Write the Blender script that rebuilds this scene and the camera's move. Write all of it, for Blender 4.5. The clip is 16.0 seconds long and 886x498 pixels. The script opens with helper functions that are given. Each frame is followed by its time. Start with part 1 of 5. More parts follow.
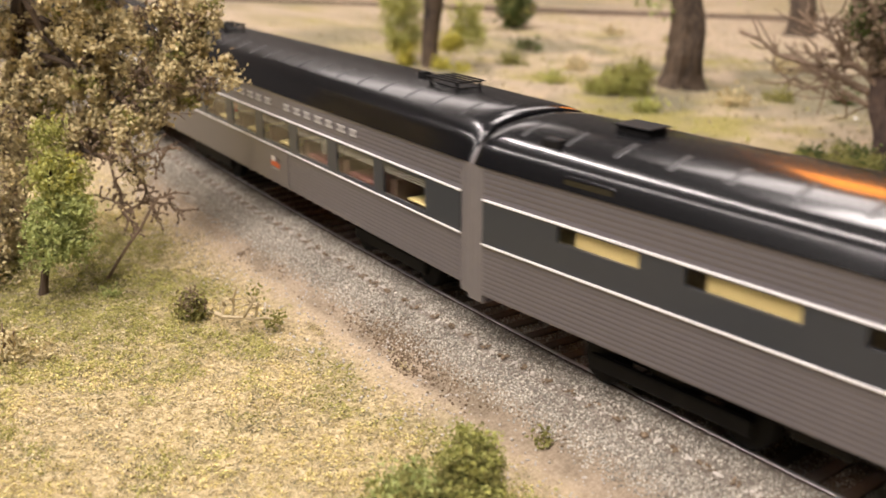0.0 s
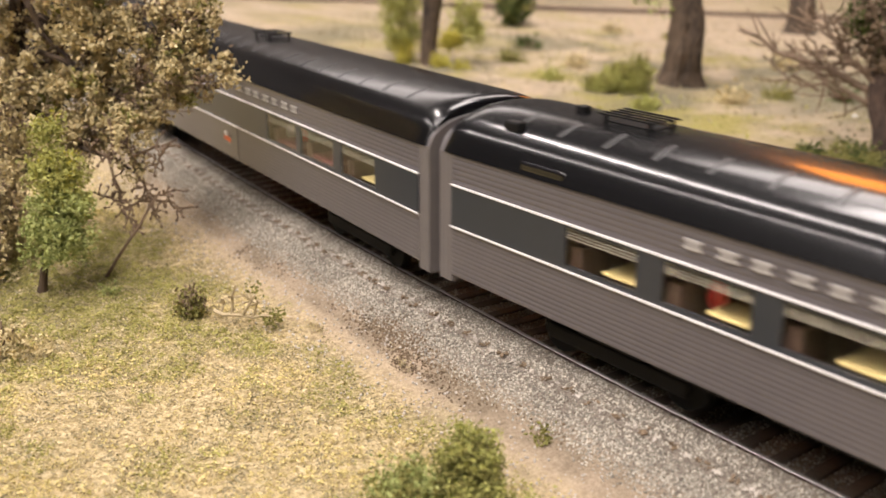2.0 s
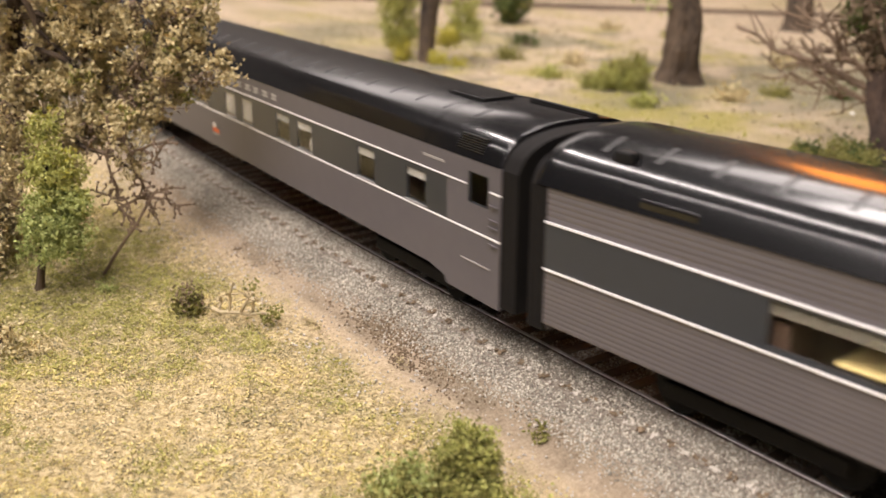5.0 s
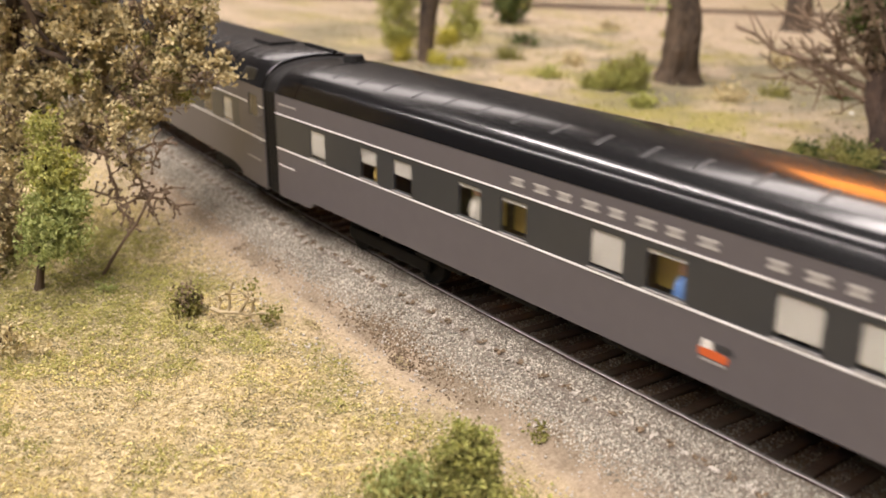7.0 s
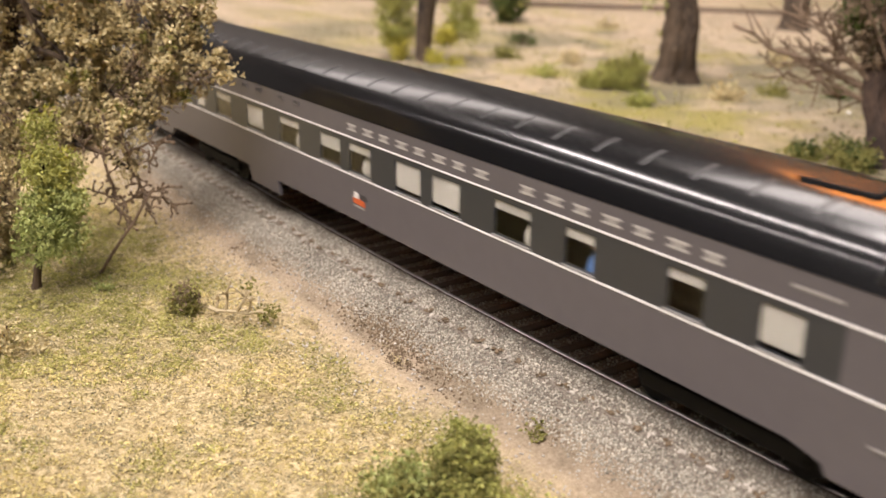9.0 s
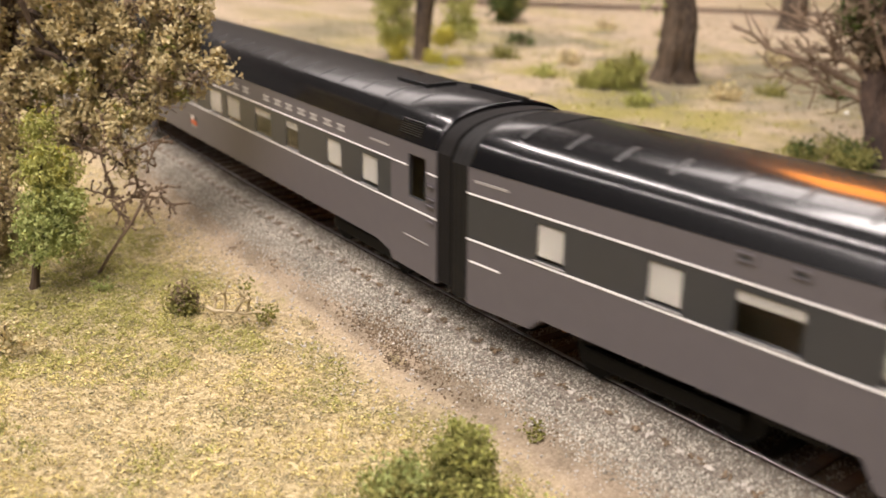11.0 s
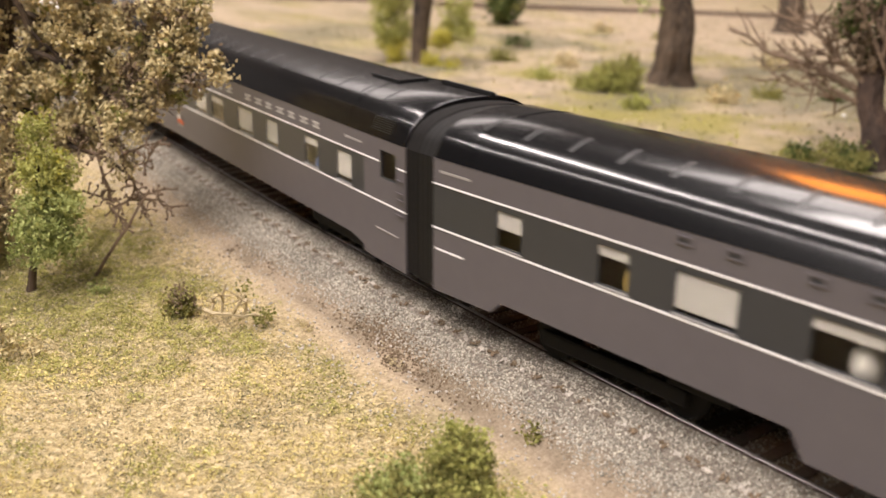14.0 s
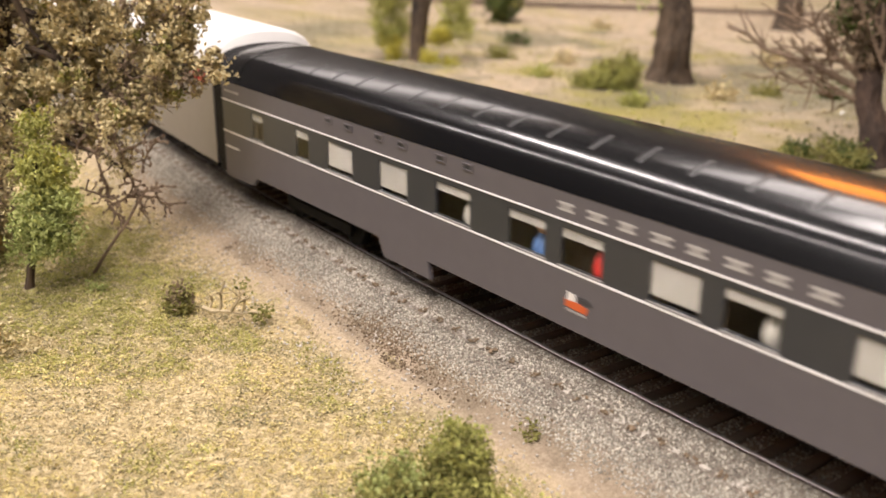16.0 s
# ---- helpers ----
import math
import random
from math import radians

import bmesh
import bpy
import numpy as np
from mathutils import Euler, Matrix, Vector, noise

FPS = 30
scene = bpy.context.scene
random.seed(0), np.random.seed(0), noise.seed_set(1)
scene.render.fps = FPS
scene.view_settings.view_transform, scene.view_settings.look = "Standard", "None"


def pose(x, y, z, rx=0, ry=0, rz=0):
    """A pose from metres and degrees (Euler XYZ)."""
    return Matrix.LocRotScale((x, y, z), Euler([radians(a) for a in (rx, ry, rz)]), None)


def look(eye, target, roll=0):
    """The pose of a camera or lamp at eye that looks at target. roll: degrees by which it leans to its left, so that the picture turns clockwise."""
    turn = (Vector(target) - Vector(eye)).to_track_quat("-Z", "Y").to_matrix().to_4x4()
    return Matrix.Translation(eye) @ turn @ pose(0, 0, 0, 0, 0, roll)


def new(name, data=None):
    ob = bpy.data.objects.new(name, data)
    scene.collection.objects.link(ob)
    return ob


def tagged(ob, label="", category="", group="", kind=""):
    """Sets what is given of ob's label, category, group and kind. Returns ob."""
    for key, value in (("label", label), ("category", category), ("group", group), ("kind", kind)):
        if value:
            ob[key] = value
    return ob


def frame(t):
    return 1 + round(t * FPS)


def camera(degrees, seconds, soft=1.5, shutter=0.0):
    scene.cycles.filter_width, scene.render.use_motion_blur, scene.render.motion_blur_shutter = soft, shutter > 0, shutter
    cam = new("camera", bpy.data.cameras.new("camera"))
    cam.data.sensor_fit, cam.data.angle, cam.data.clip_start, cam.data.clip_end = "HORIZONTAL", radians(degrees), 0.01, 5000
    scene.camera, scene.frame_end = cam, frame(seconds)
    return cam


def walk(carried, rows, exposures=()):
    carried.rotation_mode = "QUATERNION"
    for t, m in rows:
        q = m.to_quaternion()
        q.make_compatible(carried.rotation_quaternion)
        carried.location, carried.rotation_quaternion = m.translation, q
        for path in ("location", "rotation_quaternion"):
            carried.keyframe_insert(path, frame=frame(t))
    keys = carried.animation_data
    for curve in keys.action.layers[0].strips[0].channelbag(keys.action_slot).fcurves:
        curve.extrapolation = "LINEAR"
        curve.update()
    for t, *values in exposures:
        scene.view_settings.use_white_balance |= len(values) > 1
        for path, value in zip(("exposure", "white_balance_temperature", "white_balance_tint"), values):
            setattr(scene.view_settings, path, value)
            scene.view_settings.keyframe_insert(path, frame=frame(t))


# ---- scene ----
# A model railway in 1:87: a passenger train runs round a gentle curve through dry grassland.
# ---- camera ----
cam = camera(48.91, 16.0, soft=1.5, shutter=0.45)
cam.data.dof.use_dof = True
cam.data.dof.focus_distance = 0.197
cam.data.dof.aperture_fstop = 23.0
EYE, YAW, PITCH, ROLL = (0.0434, -0.1321, 0.0816), 51.905, 19.16, 0.33
# small drift of the hand-held view: seconds, degrees up, degrees left
SWAY = [(0, 9.5, 8), (0.5, 8, 8), (1, 7, 7.5), (1.5, 6.5, 7), (2, 5.3, 6.5), (2.5, 5, 6.3), (3, 4.6, 6), (3.5, 2.6, 4), (4, 1.8, 3),
        (5.2, 0.6, 2.5), (6.5, 0, 2), (7, 0.7, 1.5), (7.5, 0.6, 1.2), (8, 0, 0), (8.5, 0, -2), (9, -1.1, -2.7), (10.2, -1, -4.5),
        (11.5, -0.7, -6.5), (12, 0.6, -7.5), (12.5, 3.5, -7.5), (13, 5.4, -8.2), (13.5, 4.7, -9.2), (14, 3.2, -10.2), (14.5, 2.3, -12.2),
        (15, 1, -13), (15.5, -0.7, -13), (16, -1.5, -13)]
BASE = pose(*EYE, 90 - PITCH, 0, YAW) @ pose(0, 0, 0, 0, 0, ROLL)
walk(cam, [(t, BASE @ pose(0, 0, 0, up / 30.1, left / 30.1, 0)) for t, up, left in SWAY])

# ---- world and lights ----
world = bpy.data.worlds.new("world")
scene.world = world
world.use_nodes = True
world.node_tree.nodes["Background"].inputs[0].default_value = (1.0, 0.95, 0.9, 1)
world.node_tree.nodes["Background"].inputs[1].default_value = 0.04
scene.view_settings.exposure = 0.0


def area(name, where, target, sx, sy, watts, colour):
    lamp = bpy.data.lights.new(name, "AREA")
    lamp.shape, lamp.size, lamp.size_y, lamp.energy, lamp.color = "RECTANGLE", sx, sy, watts, colour
    ob = new(name, lamp)
    ob.matrix_world = look(where, target)
    return ob


WARM = (1.0, 0.895, 0.865)
# x, y, z, turn in degrees, length, width, watts
LIGHTS = [(-0.75, -0.53, 1.38, -40.6, 2.1, 0.06, 27.0), (-0.50, 0.45, 1.38, 0, 0.52, 0.52, 19.0), (-1.28, -1.38, 1.38, -40.6, 2.2, 0.07, 22.0),
          (0.33, -0.60, 1.08, -40.6, 1.1, 0.12, 21.0), (-2.60, 1.30, 1.38, 0, 0.6, 1.5, 9.0), (-1.00, 1.20, 1.38, 0, 0.55, 0.75, 8.0)]
for lx, ly, lz, turn, sx, sy, watts in LIGHTS:
    lamp = area("ceiling_light_lamp", (lx, ly, lz), (lx, ly, 0), sx, sy, watts, WARM)
    lamp.matrix_world = pose(lx, ly, lz, 0, 0, turn)


# ---- materials ----
def material(name, colour, rough=0.6, metal=0.0, grain=800.0, vary=0.12, blotch=40.0, bump=0.0, coat=0.0, island=0.0, piece=0.0, spec=0.5, tall=1.0):
    m = bpy.data.materials.new(name)
    m.use_nodes = True
    nt = m.node_tree
    b = nt.nodes["Principled BSDF"]
    b.inputs["Roughness"].default_value = rough
    b.inputs["Metallic"].default_value = metal
    b.inputs["Specular IOR Level"].default_value = spec
    b.inputs["Coat Weight"].default_value = coat
    b.inputs["Coat Roughness"].default_value = 0.15
    co = nt.nodes.new("ShaderNodeTexCoord")
    n1, n2 = nt.nodes.new("ShaderNodeTexNoise"), nt.nodes.new("ShaderNodeTexNoise")
    n1.inputs["Scale"].default_value, n2.inputs["Scale"].default_value = grain, blotch
    n1.inputs["Detail"].default_value = 4
    n2.inputs["Detail"].default_value = 3
    stretch = nt.nodes.new("ShaderNodeMapping")
    stretch.inputs["Scale"].default_value = (1, 1, 1 / tall)
    nt.links.new(co.outputs["Object"], stretch.inputs["Vector"])
    for n in (n1, n2):
        nt.links.new(stretch.outputs[0], n.inputs["Vector"])
    add = nt.nodes.new("ShaderNodeMath")
    add.operation = "ADD"
    nt.links.new(n1.outputs["Fac"], add.inputs[0])
    nt.links.new(n2.outputs["Fac"], add.inputs[1])
    last = add.outputs[0]
    lo, hi = 0.6, 1.4
    if island or piece:
        src = nt.nodes.new("ShaderNodeNewGeometry" if island else "ShaderNodeObjectInfo")
        mul = nt.nodes.new("ShaderNodeMath")
        mul.operation = "MULTIPLY_ADD"
        nt.links.new(src.outputs["Random Per Island" if island else "Random"], mul.inputs[0])
        mul.inputs[1].default_value = island or piece
        nt.links.new(last, mul.inputs[2])
        last, hi = mul.outputs[0], 1.4 + (island or piece)
    rng = nt.nodes.new("ShaderNodeMapRange")
    rng.inputs[1].default_value, rng.inputs[2].default_value = lo, hi
    nt.links.new(last, rng.inputs[0])
    mix = nt.nodes.new("ShaderNodeMix")
    mix.data_type = "RGBA"
    c2 = None
    if isinstance(colour[0], tuple):
        colour, c2 = colour
    else:
        colour, c2 = tuple(max(0, c * (1 - vary)) for c in colour), tuple(min(1, c * (1 + vary)) for c in colour)
    mix.inputs[6].default_value = (*colour, 1)
    mix.inputs[7].default_value = (*c2, 1)
    nt.links.new(rng.outputs[0], mix.inputs[0])
    nt.links.new(mix.outputs[2], b.inputs["Base Color"])
    if bump:
        bp = nt.nodes.new("ShaderNodeBump")
        bp.inputs["Strength"].default_value = 0.6
        bp.inputs["Distance"].default_value = bump
        nt.links.new(n1.outputs["Fac"], bp.inputs["Height"])
        nt.links.new(bp.outputs[0], b.inputs["Normal"])
    return m


def glow(name, colour, strength):
    m = bpy.data.materials.new(name)
    m.use_nodes = True
    b = m.node_tree.nodes["Principled BSDF"]
    b.inputs["Base Color"].default_value = (*colour, 1)
    b.inputs["Emission Color"].default_value = (*colour, 1)
    b.inputs["Emission Strength"].default_value = strength
    return m


def glass(name):
    m = bpy.data.materials.new(name)
    m.use_nodes = True
    b = m.node_tree.nodes["Principled BSDF"]
    b.inputs["Roughness"].default_value = 0.05
    b.inputs["Transmission Weight"].default_value = 1.0
    b.inputs["IOR"].default_value = 1.2
    return m


GREY = material("light_grey_paint", (0.117, 0.108, 0.116), 0.42, 0.0, 300, 0.06, 25, spec=0.25)
SILVER = material("fluted_grey_paint", (0.136, 0.126, 0.134), 0.34, 0.15, 300, 0.06, 25)
DARK = material("dark_grey_paint", (0.036, 0.039, 0.045), 0.4, 0.0, 300, 0.06, 25)
DARKBLUE = material("blue_grey_paint", (0.032, 0.038, 0.049), 0.35, 0.0, 300, 0.06, 25)
STRIPE = material("white_stripe_paint", (0.90, 0.89, 0.90), 0.3, 0, 300, 0.05)
LETTER = material("pale_lettering_paint", (0.34, 0.325, 0.315), 0.5, 0, 300, 0.05)
PALE = material("pale_lettering_bars", (0.46, 0.445, 0.43), 0.5, 0, 300, 0.05)
ROOF = material("black_roof_paint", (0.004, 0.004, 0.0046), 0.27, 0.0, 500, 0.2, 30, coat=0.85, spec=0.14)
SEAM = material("dull_roof_seam_paint", (0.010, 0.0098, 0.010), 0.38, 0.0, 500, 0.2, 30)
BLACK = material("black_underframe", (0.007, 0.0065, 0.006), 0.7, 0, 500, 0.3, spec=0.25)
RUBBER = material("black_rubber_diaphragm", (0.0105, 0.0095, 0.009), 0.8, 0, 500, 0.2, spec=0.15)
GREYDIA = material("grey_diaphragm", (0.16, 0.147, 0.145), 0.55, 0, 500, 0.08)
SHADE = material("cream_window_shade", (0.40, 0.385, 0.335), 0.7, 0, 600, 0.06)
BLIND = material("cream_blind_slats", (0.38, 0.35, 0.26), 0.6, 0, 600, 0.06)
TABLE = material("yellow_table_top", (0.72, 0.58, 0.24), 0.5, 0, 600, 0.06)
REDSEAT = material("dull_red_seat", (0.15, 0.06, 0.045), 0.7, 0, 600, 0.15)
SEAT = material("red_brown_seat", (0.12, 0.07, 0.045), 0.7, 0, 600, 0.15)
INSIDE = material("brown_interior", (0.16, 0.10, 0.06), 0.7, 0, 400, 0.15)
INNERWALL = material("dark_interior", (0.13, 0.10, 0.075), 0.7, 0, 400, 0.15)
ORANGE = material("orange_emblem", (0.60, 0.115, 0.03), 0.5, 0, 400, 0.05)
WHITE = material("white_paint", (0.78, 0.76, 0.73), 0.45, 0, 300, 0.04)
CREAM = material("cream_figure_paint", (0.50, 0.48, 0.41), 0.6, 0, 300, 0.05)
REDPAINT = material("red_paint", (0.6, 0.04, 0.03), 0.5, 0, 300, 0.05)
BLUEPAINT = material("blue_paint", (0.08, 0.17, 0.36), 0.5, 0, 300, 0.05)
SKIN = material("flesh_paint", (0.55, 0.32, 0.2), 0.6, 0, 300, 0.05)
YELLOWP = material("mustard_paint", (0.6, 0.42, 0.1), 0.6, 0, 300, 0.05)
PANE = glass("window_glass")
DUSTY = material("dusty_far_sleeper", ((0.30, 0.23, 0.165), (0.46, 0.37, 0.275)), 0.9, 0, 300, 0.2, 60, piece=0.6)
FARRAIL = material("dusty_far_rail", (0.16, 0.115, 0.085), 0.7, 0.2, 300, 0.2)
STEEL = material("worn_rail_steel", (0.5, 0.475, 0.45), 0.38, 0.75, 900, 0.15)
RUST = material("rusty_rail", (0.07, 0.045, 0.03), 0.75, 0.1, 900, 0.25)
TIE = material("dark_weathered_sleeper", ((0.085, 0.064, 0.047), (0.23, 0.18, 0.14)), 0.85, 0, 900, 0.2, 60, bump=0.0002, piece=0.6)
BALLAST = material("grey_ballast_grains", ((0.07, 0.062, 0.05), (0.84, 0.78, 0.65)), 0.85, 0, 1500, 0.2, 60, island=1.2)
STRAW = material("straw_fibres", ((0.26, 0.215, 0.075), (0.80, 0.68, 0.42)), 0.9, 0, 1500, 0.2, 22, island=1.2)
MOSS = material("olive_turf_clumps", ((0.13, 0.125, 0.032), (0.60, 0.555, 0.175)), 0.95, 0, 1500, 0.2, 60, island=0.45)
YELTURF = material("yellow_turf_clumps", ((0.32, 0.265, 0.070), (0.90, 0.75, 0.35)), 0.95, 0, 1500, 0.2, 60, island=0.4)
GREYTURF = material("grey_olive_turf", ((0.15, 0.13, 0.065), (0.44, 0.385, 0.235)), 0.95, 0, 1500, 0.2, 22, island=0.9)
TURF = material("turf_flock_crumbs", ((0.20, 0.165, 0.075), (0.80, 0.67, 0.42)), 0.95, 0, 1500, 0.2, 22, island=0.7)
BARK = material("grey_brown_bark", ((0.010, 0.007, 0.005), (0.14, 0.096, 0.06)), 0.9, 0, 420, 0.3, 70, bump=0.0016, tall=4.0)
ALUMINIUM = material("dull_silver_side", (0.23, 0.215, 0.21), 0.4, 0.25, 300, 0.08, 25)
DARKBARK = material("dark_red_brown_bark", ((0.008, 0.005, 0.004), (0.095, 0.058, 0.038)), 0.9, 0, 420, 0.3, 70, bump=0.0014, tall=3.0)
TWIG = material("brown_twig", ((0.09, 0.06, 0.038), (0.27, 0.19, 0.125)), 0.85, 0, 900, 0.2, 60)
PALETWIG = material("pale_dry_twig", ((0.42, 0.34, 0.2), (0.6, 0.5, 0.32)), 0.85, 0, 900, 0.2, 60)
OLIVE = material("dry_olive_leaves", ((0.20, 0.162, 0.065), (0.95, 0.80, 0.46)), 0.85, 0, 420, 0.2, 150, island=0.25)
GREEN = material("green_flock", ((0.19, 0.24, 0.06), (0.57, 0.60, 0.23)), 0.9, 0, 900, 0.2, 60, island=0.7)
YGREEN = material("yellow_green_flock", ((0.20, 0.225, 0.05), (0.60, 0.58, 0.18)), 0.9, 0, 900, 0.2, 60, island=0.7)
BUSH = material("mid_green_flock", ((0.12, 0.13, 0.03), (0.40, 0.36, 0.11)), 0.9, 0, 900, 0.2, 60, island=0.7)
YELLOWLEAF = material("yellow_flock", ((0.32, 0.30, 0.03), (0.62, 0.55, 0.10)), 0.9, 0, 900, 0.2, 60, island=0.7)
DARKGREEN = material("dark_green_flock", ((0.03, 0.05, 0.010), (0.12, 0.15, 0.03)), 0.9, 0, 900, 0.2, 60, island=0.7)
STONE = material("pale_stone", (0.55, 0.5, 0.43), 0.85, 0, 700, 0.2, 60, bump=0.0003)
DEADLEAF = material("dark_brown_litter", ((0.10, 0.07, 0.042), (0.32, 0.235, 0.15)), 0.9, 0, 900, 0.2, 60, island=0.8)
DUST = material("grey_brown_dust", ((0.12, 0.10, 0.08), (0.42, 0.37, 0.30)), 0.95, 0, 900, 0.2, 60, island=0.8)
PLASTER = material("room_wall_paint", (0.18, 0.177, 0.174), 0.85, 0, 20, 0.1, 2)
CEIL = material("ceiling_paint", (0.08, 0.077, 0.074), 0.85, 0, 20, 0.08, 2)
CARPET = material("dark_carpet", (0.045, 0.042, 0.04), 0.95, 0, 400, 0.3, 6)
FASCIA = material("dark_fascia_paint", (0.03, 0.03, 0.028), 0.6, 0, 60, 0.1, 5)
FIXTURE = material("lamp_housing_paint", (0.7, 0.7, 0.68), 0.5, 0, 60, 0.05)


def ground_material():
    """Tan dirt, grey ballast near the rails and patches of dry turf, mixed by the distance from the track."""
    m = bpy.data.materials.new("dirt_and_turf")
    m.use_nodes = True
    nt = m.node_tree
    b = nt.nodes["Principled BSDF"]
    b.inputs["Roughness"].default_value = 0.95
    b.inputs["Specular IOR Level"].default_value = 0.15
    co = nt.nodes.new("ShaderNodeTexCoord")

    def noise_node(scale, detail=5, rough=0.6):
        n = nt.nodes.new("ShaderNodeTexNoise")
        n.inputs["Scale"].default_value, n.inputs["Detail"].default_value, n.inputs["Roughness"].default_value = scale, detail, rough
        nt.links.new(co.outputs["Object"], n.inputs["Vector"])
        return n.outputs["Fac"]

    def ramp(src, stops):
        r = nt.nodes.new("ShaderNodeValToRGB")
        while len(r.color_ramp.elements) < len(stops):
            r.color_ramp.elements.new(0.5)
        for e, (p, c) in zip(r.color_ramp.elements, stops):
            e.position, e.color = p, (*c, 1)
        nt.links.new(src, r.inputs[0])
        return r.outputs[0]

    def mixed(f, a, c):
        x = nt.nodes.new("ShaderNodeMix")
        x.data_type = "RGBA"
        nt.links.new(f, x.inputs[0])
        nt.links.new(a, x.inputs[6])
        nt.links.new(c, x.inputs[7])
        return x.outputs[2]

    def span(src, a, c, jitter=None, amount=0.0):
        if jitter:
            w = nt.nodes.new("ShaderNodeMath")
            w.operation = "MULTIPLY_ADD"
            nt.links.new(jitter, w.inputs[0])
            w.inputs[1].default_value = amount
            nt.links.new(src, w.inputs[2])
            src = w.outputs[0]
        r = nt.nodes.new("ShaderNodeMapRange")
        r.interpolation_type = "SMOOTHSTEP"
        r.inputs[1].default_value, r.inputs[2].default_value = a, c
        nt.links.new(src, r.inputs[0])
        return r.outputs[0]

    att = nt.nodes.new("ShaderNodeAttribute")
    att.attribute_name = "from_track"
    d = att.outputs["Fac"]
    fine, mid, big, rough = noise_node(1500, 6, 0.7), noise_node(160), noise_node(38), noise_node(620, 6, 0.75)
    dirt = mixed(mid, ramp(fine, [(0.3, (0.36, 0.27, 0.18)), (0.7, (0.62, 0.50, 0.36))]), ramp(fine, [(0.3, (0.42, 0.32, 0.22)), (0.7, (0.70, 0.57, 0.43))]))

    def cover(name):
        a = nt.nodes.new("ShaderNodeAttribute")
        a.attribute_name = name
        return a.outputs["Fac"]

    turf = mixed(cover("mossy"), ramp(rough, [(0.34, (0.18, 0.135, 0.062)), (0.5, (0.52, 0.41, 0.215)), (0.66, (0.80, 0.66, 0.41))]), ramp(rough, [(0.34, (0.075, 0.068, 0.026)), (0.5, (0.27, 0.235, 0.088)), (0.66, (0.54, 0.465, 0.205))]))
    grey = ramp(fine, [(0.32, (0.13, 0.108, 0.085)), (0.68, (0.44, 0.385, 0.315))])
    near = mixed(span(d, 0.030, 0.047, mid, 0.008), dirt, turf)
    olive = ramp(fine, [(0.3, (0.12, 0.108, 0.066)), (0.7, (0.29, 0.26, 0.175))])
    tan = ramp(fine, [(0.3, (0.35, 0.268, 0.182)), (0.7, (0.60, 0.475, 0.335))])
    moss = ramp(fine, [(0.3, (0.19, 0.165, 0.05)), (0.7, (0.42, 0.365, 0.135))])
    dust = ramp(fine, [(0.3, (0.24, 0.20, 0.135)), (0.7, (0.46, 0.39, 0.285))])
    far = mixed(ramp(mid, [(0.42, (0, 0, 0)), (0.6, (0.8, 0.8, 0.8))]), tan, dust)
    # Olive ground colour, which also holds painted shade round the trunks.
    far = mixed(cover("far_olive_shade"), mixed(cover("far_moss"), far, moss), olive)
    side = mixed(span(d, -0.02, 0.0), far, near)
    w = nt.nodes.new("ShaderNodeMath")
    w.operation = "ABSOLUTE"
    nt.links.new(d, w.inputs[0])
    litter = ramp(fine, [(0.3, (0.13, 0.104, 0.068)), (0.7, (0.34, 0.278, 0.195))])
    bed = ramp(fine, [(0.3, (0.20, 0.162, 0.115)), (0.7, (0.48, 0.40, 0.30))])
    grey = mixed(span(w.outputs[0], 0.0085, 0.0140, mid, 0.003), bed, grey)
    col = mixed(span(w.outputs[0], 0.023, 0.030, mid, 0.006), grey, side)
    # Brown litter band at the ballast edge; its colour also paints the ditch's shadow.
    band = nt.nodes.new("ShaderNodeMath")
    band.operation = "MULTIPLY"
    nt.links.new(span(w.outputs[0], 0.0235, 0.0270, mid, 0.003), band.inputs[0])
    nt.links.new(span(w.outputs[0], 0.0335, 0.0300, mid, 0.003), band.inputs[1])
    worn = nt.nodes.new("ShaderNodeMath")
    worn.operation = "MULTIPLY"
    nt.links.new(band.outputs[0], worn.inputs[0])
    nt.links.new(ramp(big, [(0.34, (0.15, 0.15, 0.15)), (0.54, (0.75, 0.75, 0.75))]), worn.inputs[1])
    col = mixed(worn.outputs[0], col, litter)
    nt.links.new(col, b.inputs["Base Color"])
    bp = nt.nodes.new("ShaderNodeBump")
    bp.inputs["Strength"].default_value, bp.inputs["Distance"].default_value = 0.9, 0.0014
    nt.links.new(rough, bp.inputs["Height"])
    nt.links.new(bp.outputs[0], b.inputs["Normal"])
    return m


GROUND = ground_material()

# ---- mesh helpers ----
MM = 0.001


def finish(bm, name):
    me = bpy.data.meshes.new(name)
    bmesh.ops.recalc_face_normals(bm, faces=bm.faces)
    bm.to_mesh(me)
    bm.free()
    return me


def part(name, bm, mat, parent, label="", smooth=False):
    me = bm if isinstance(bm, bpy.types.Mesh) else finish(bm, name)
    if not me.materials:
        me.materials.append(mat)
    if smooth:
        me.shade_smooth()
    ob = new(name, me)
    ob.parent = parent
    if label:
        tagged(ob, label)
    return ob


def thing(name, label, category, group="", kind="", where=(0, 0, 0)):
    ob = new(name)
    ob.location = where
    ob.empty_display_size = 0.01
    return tagged(ob, label, category, group, kind)


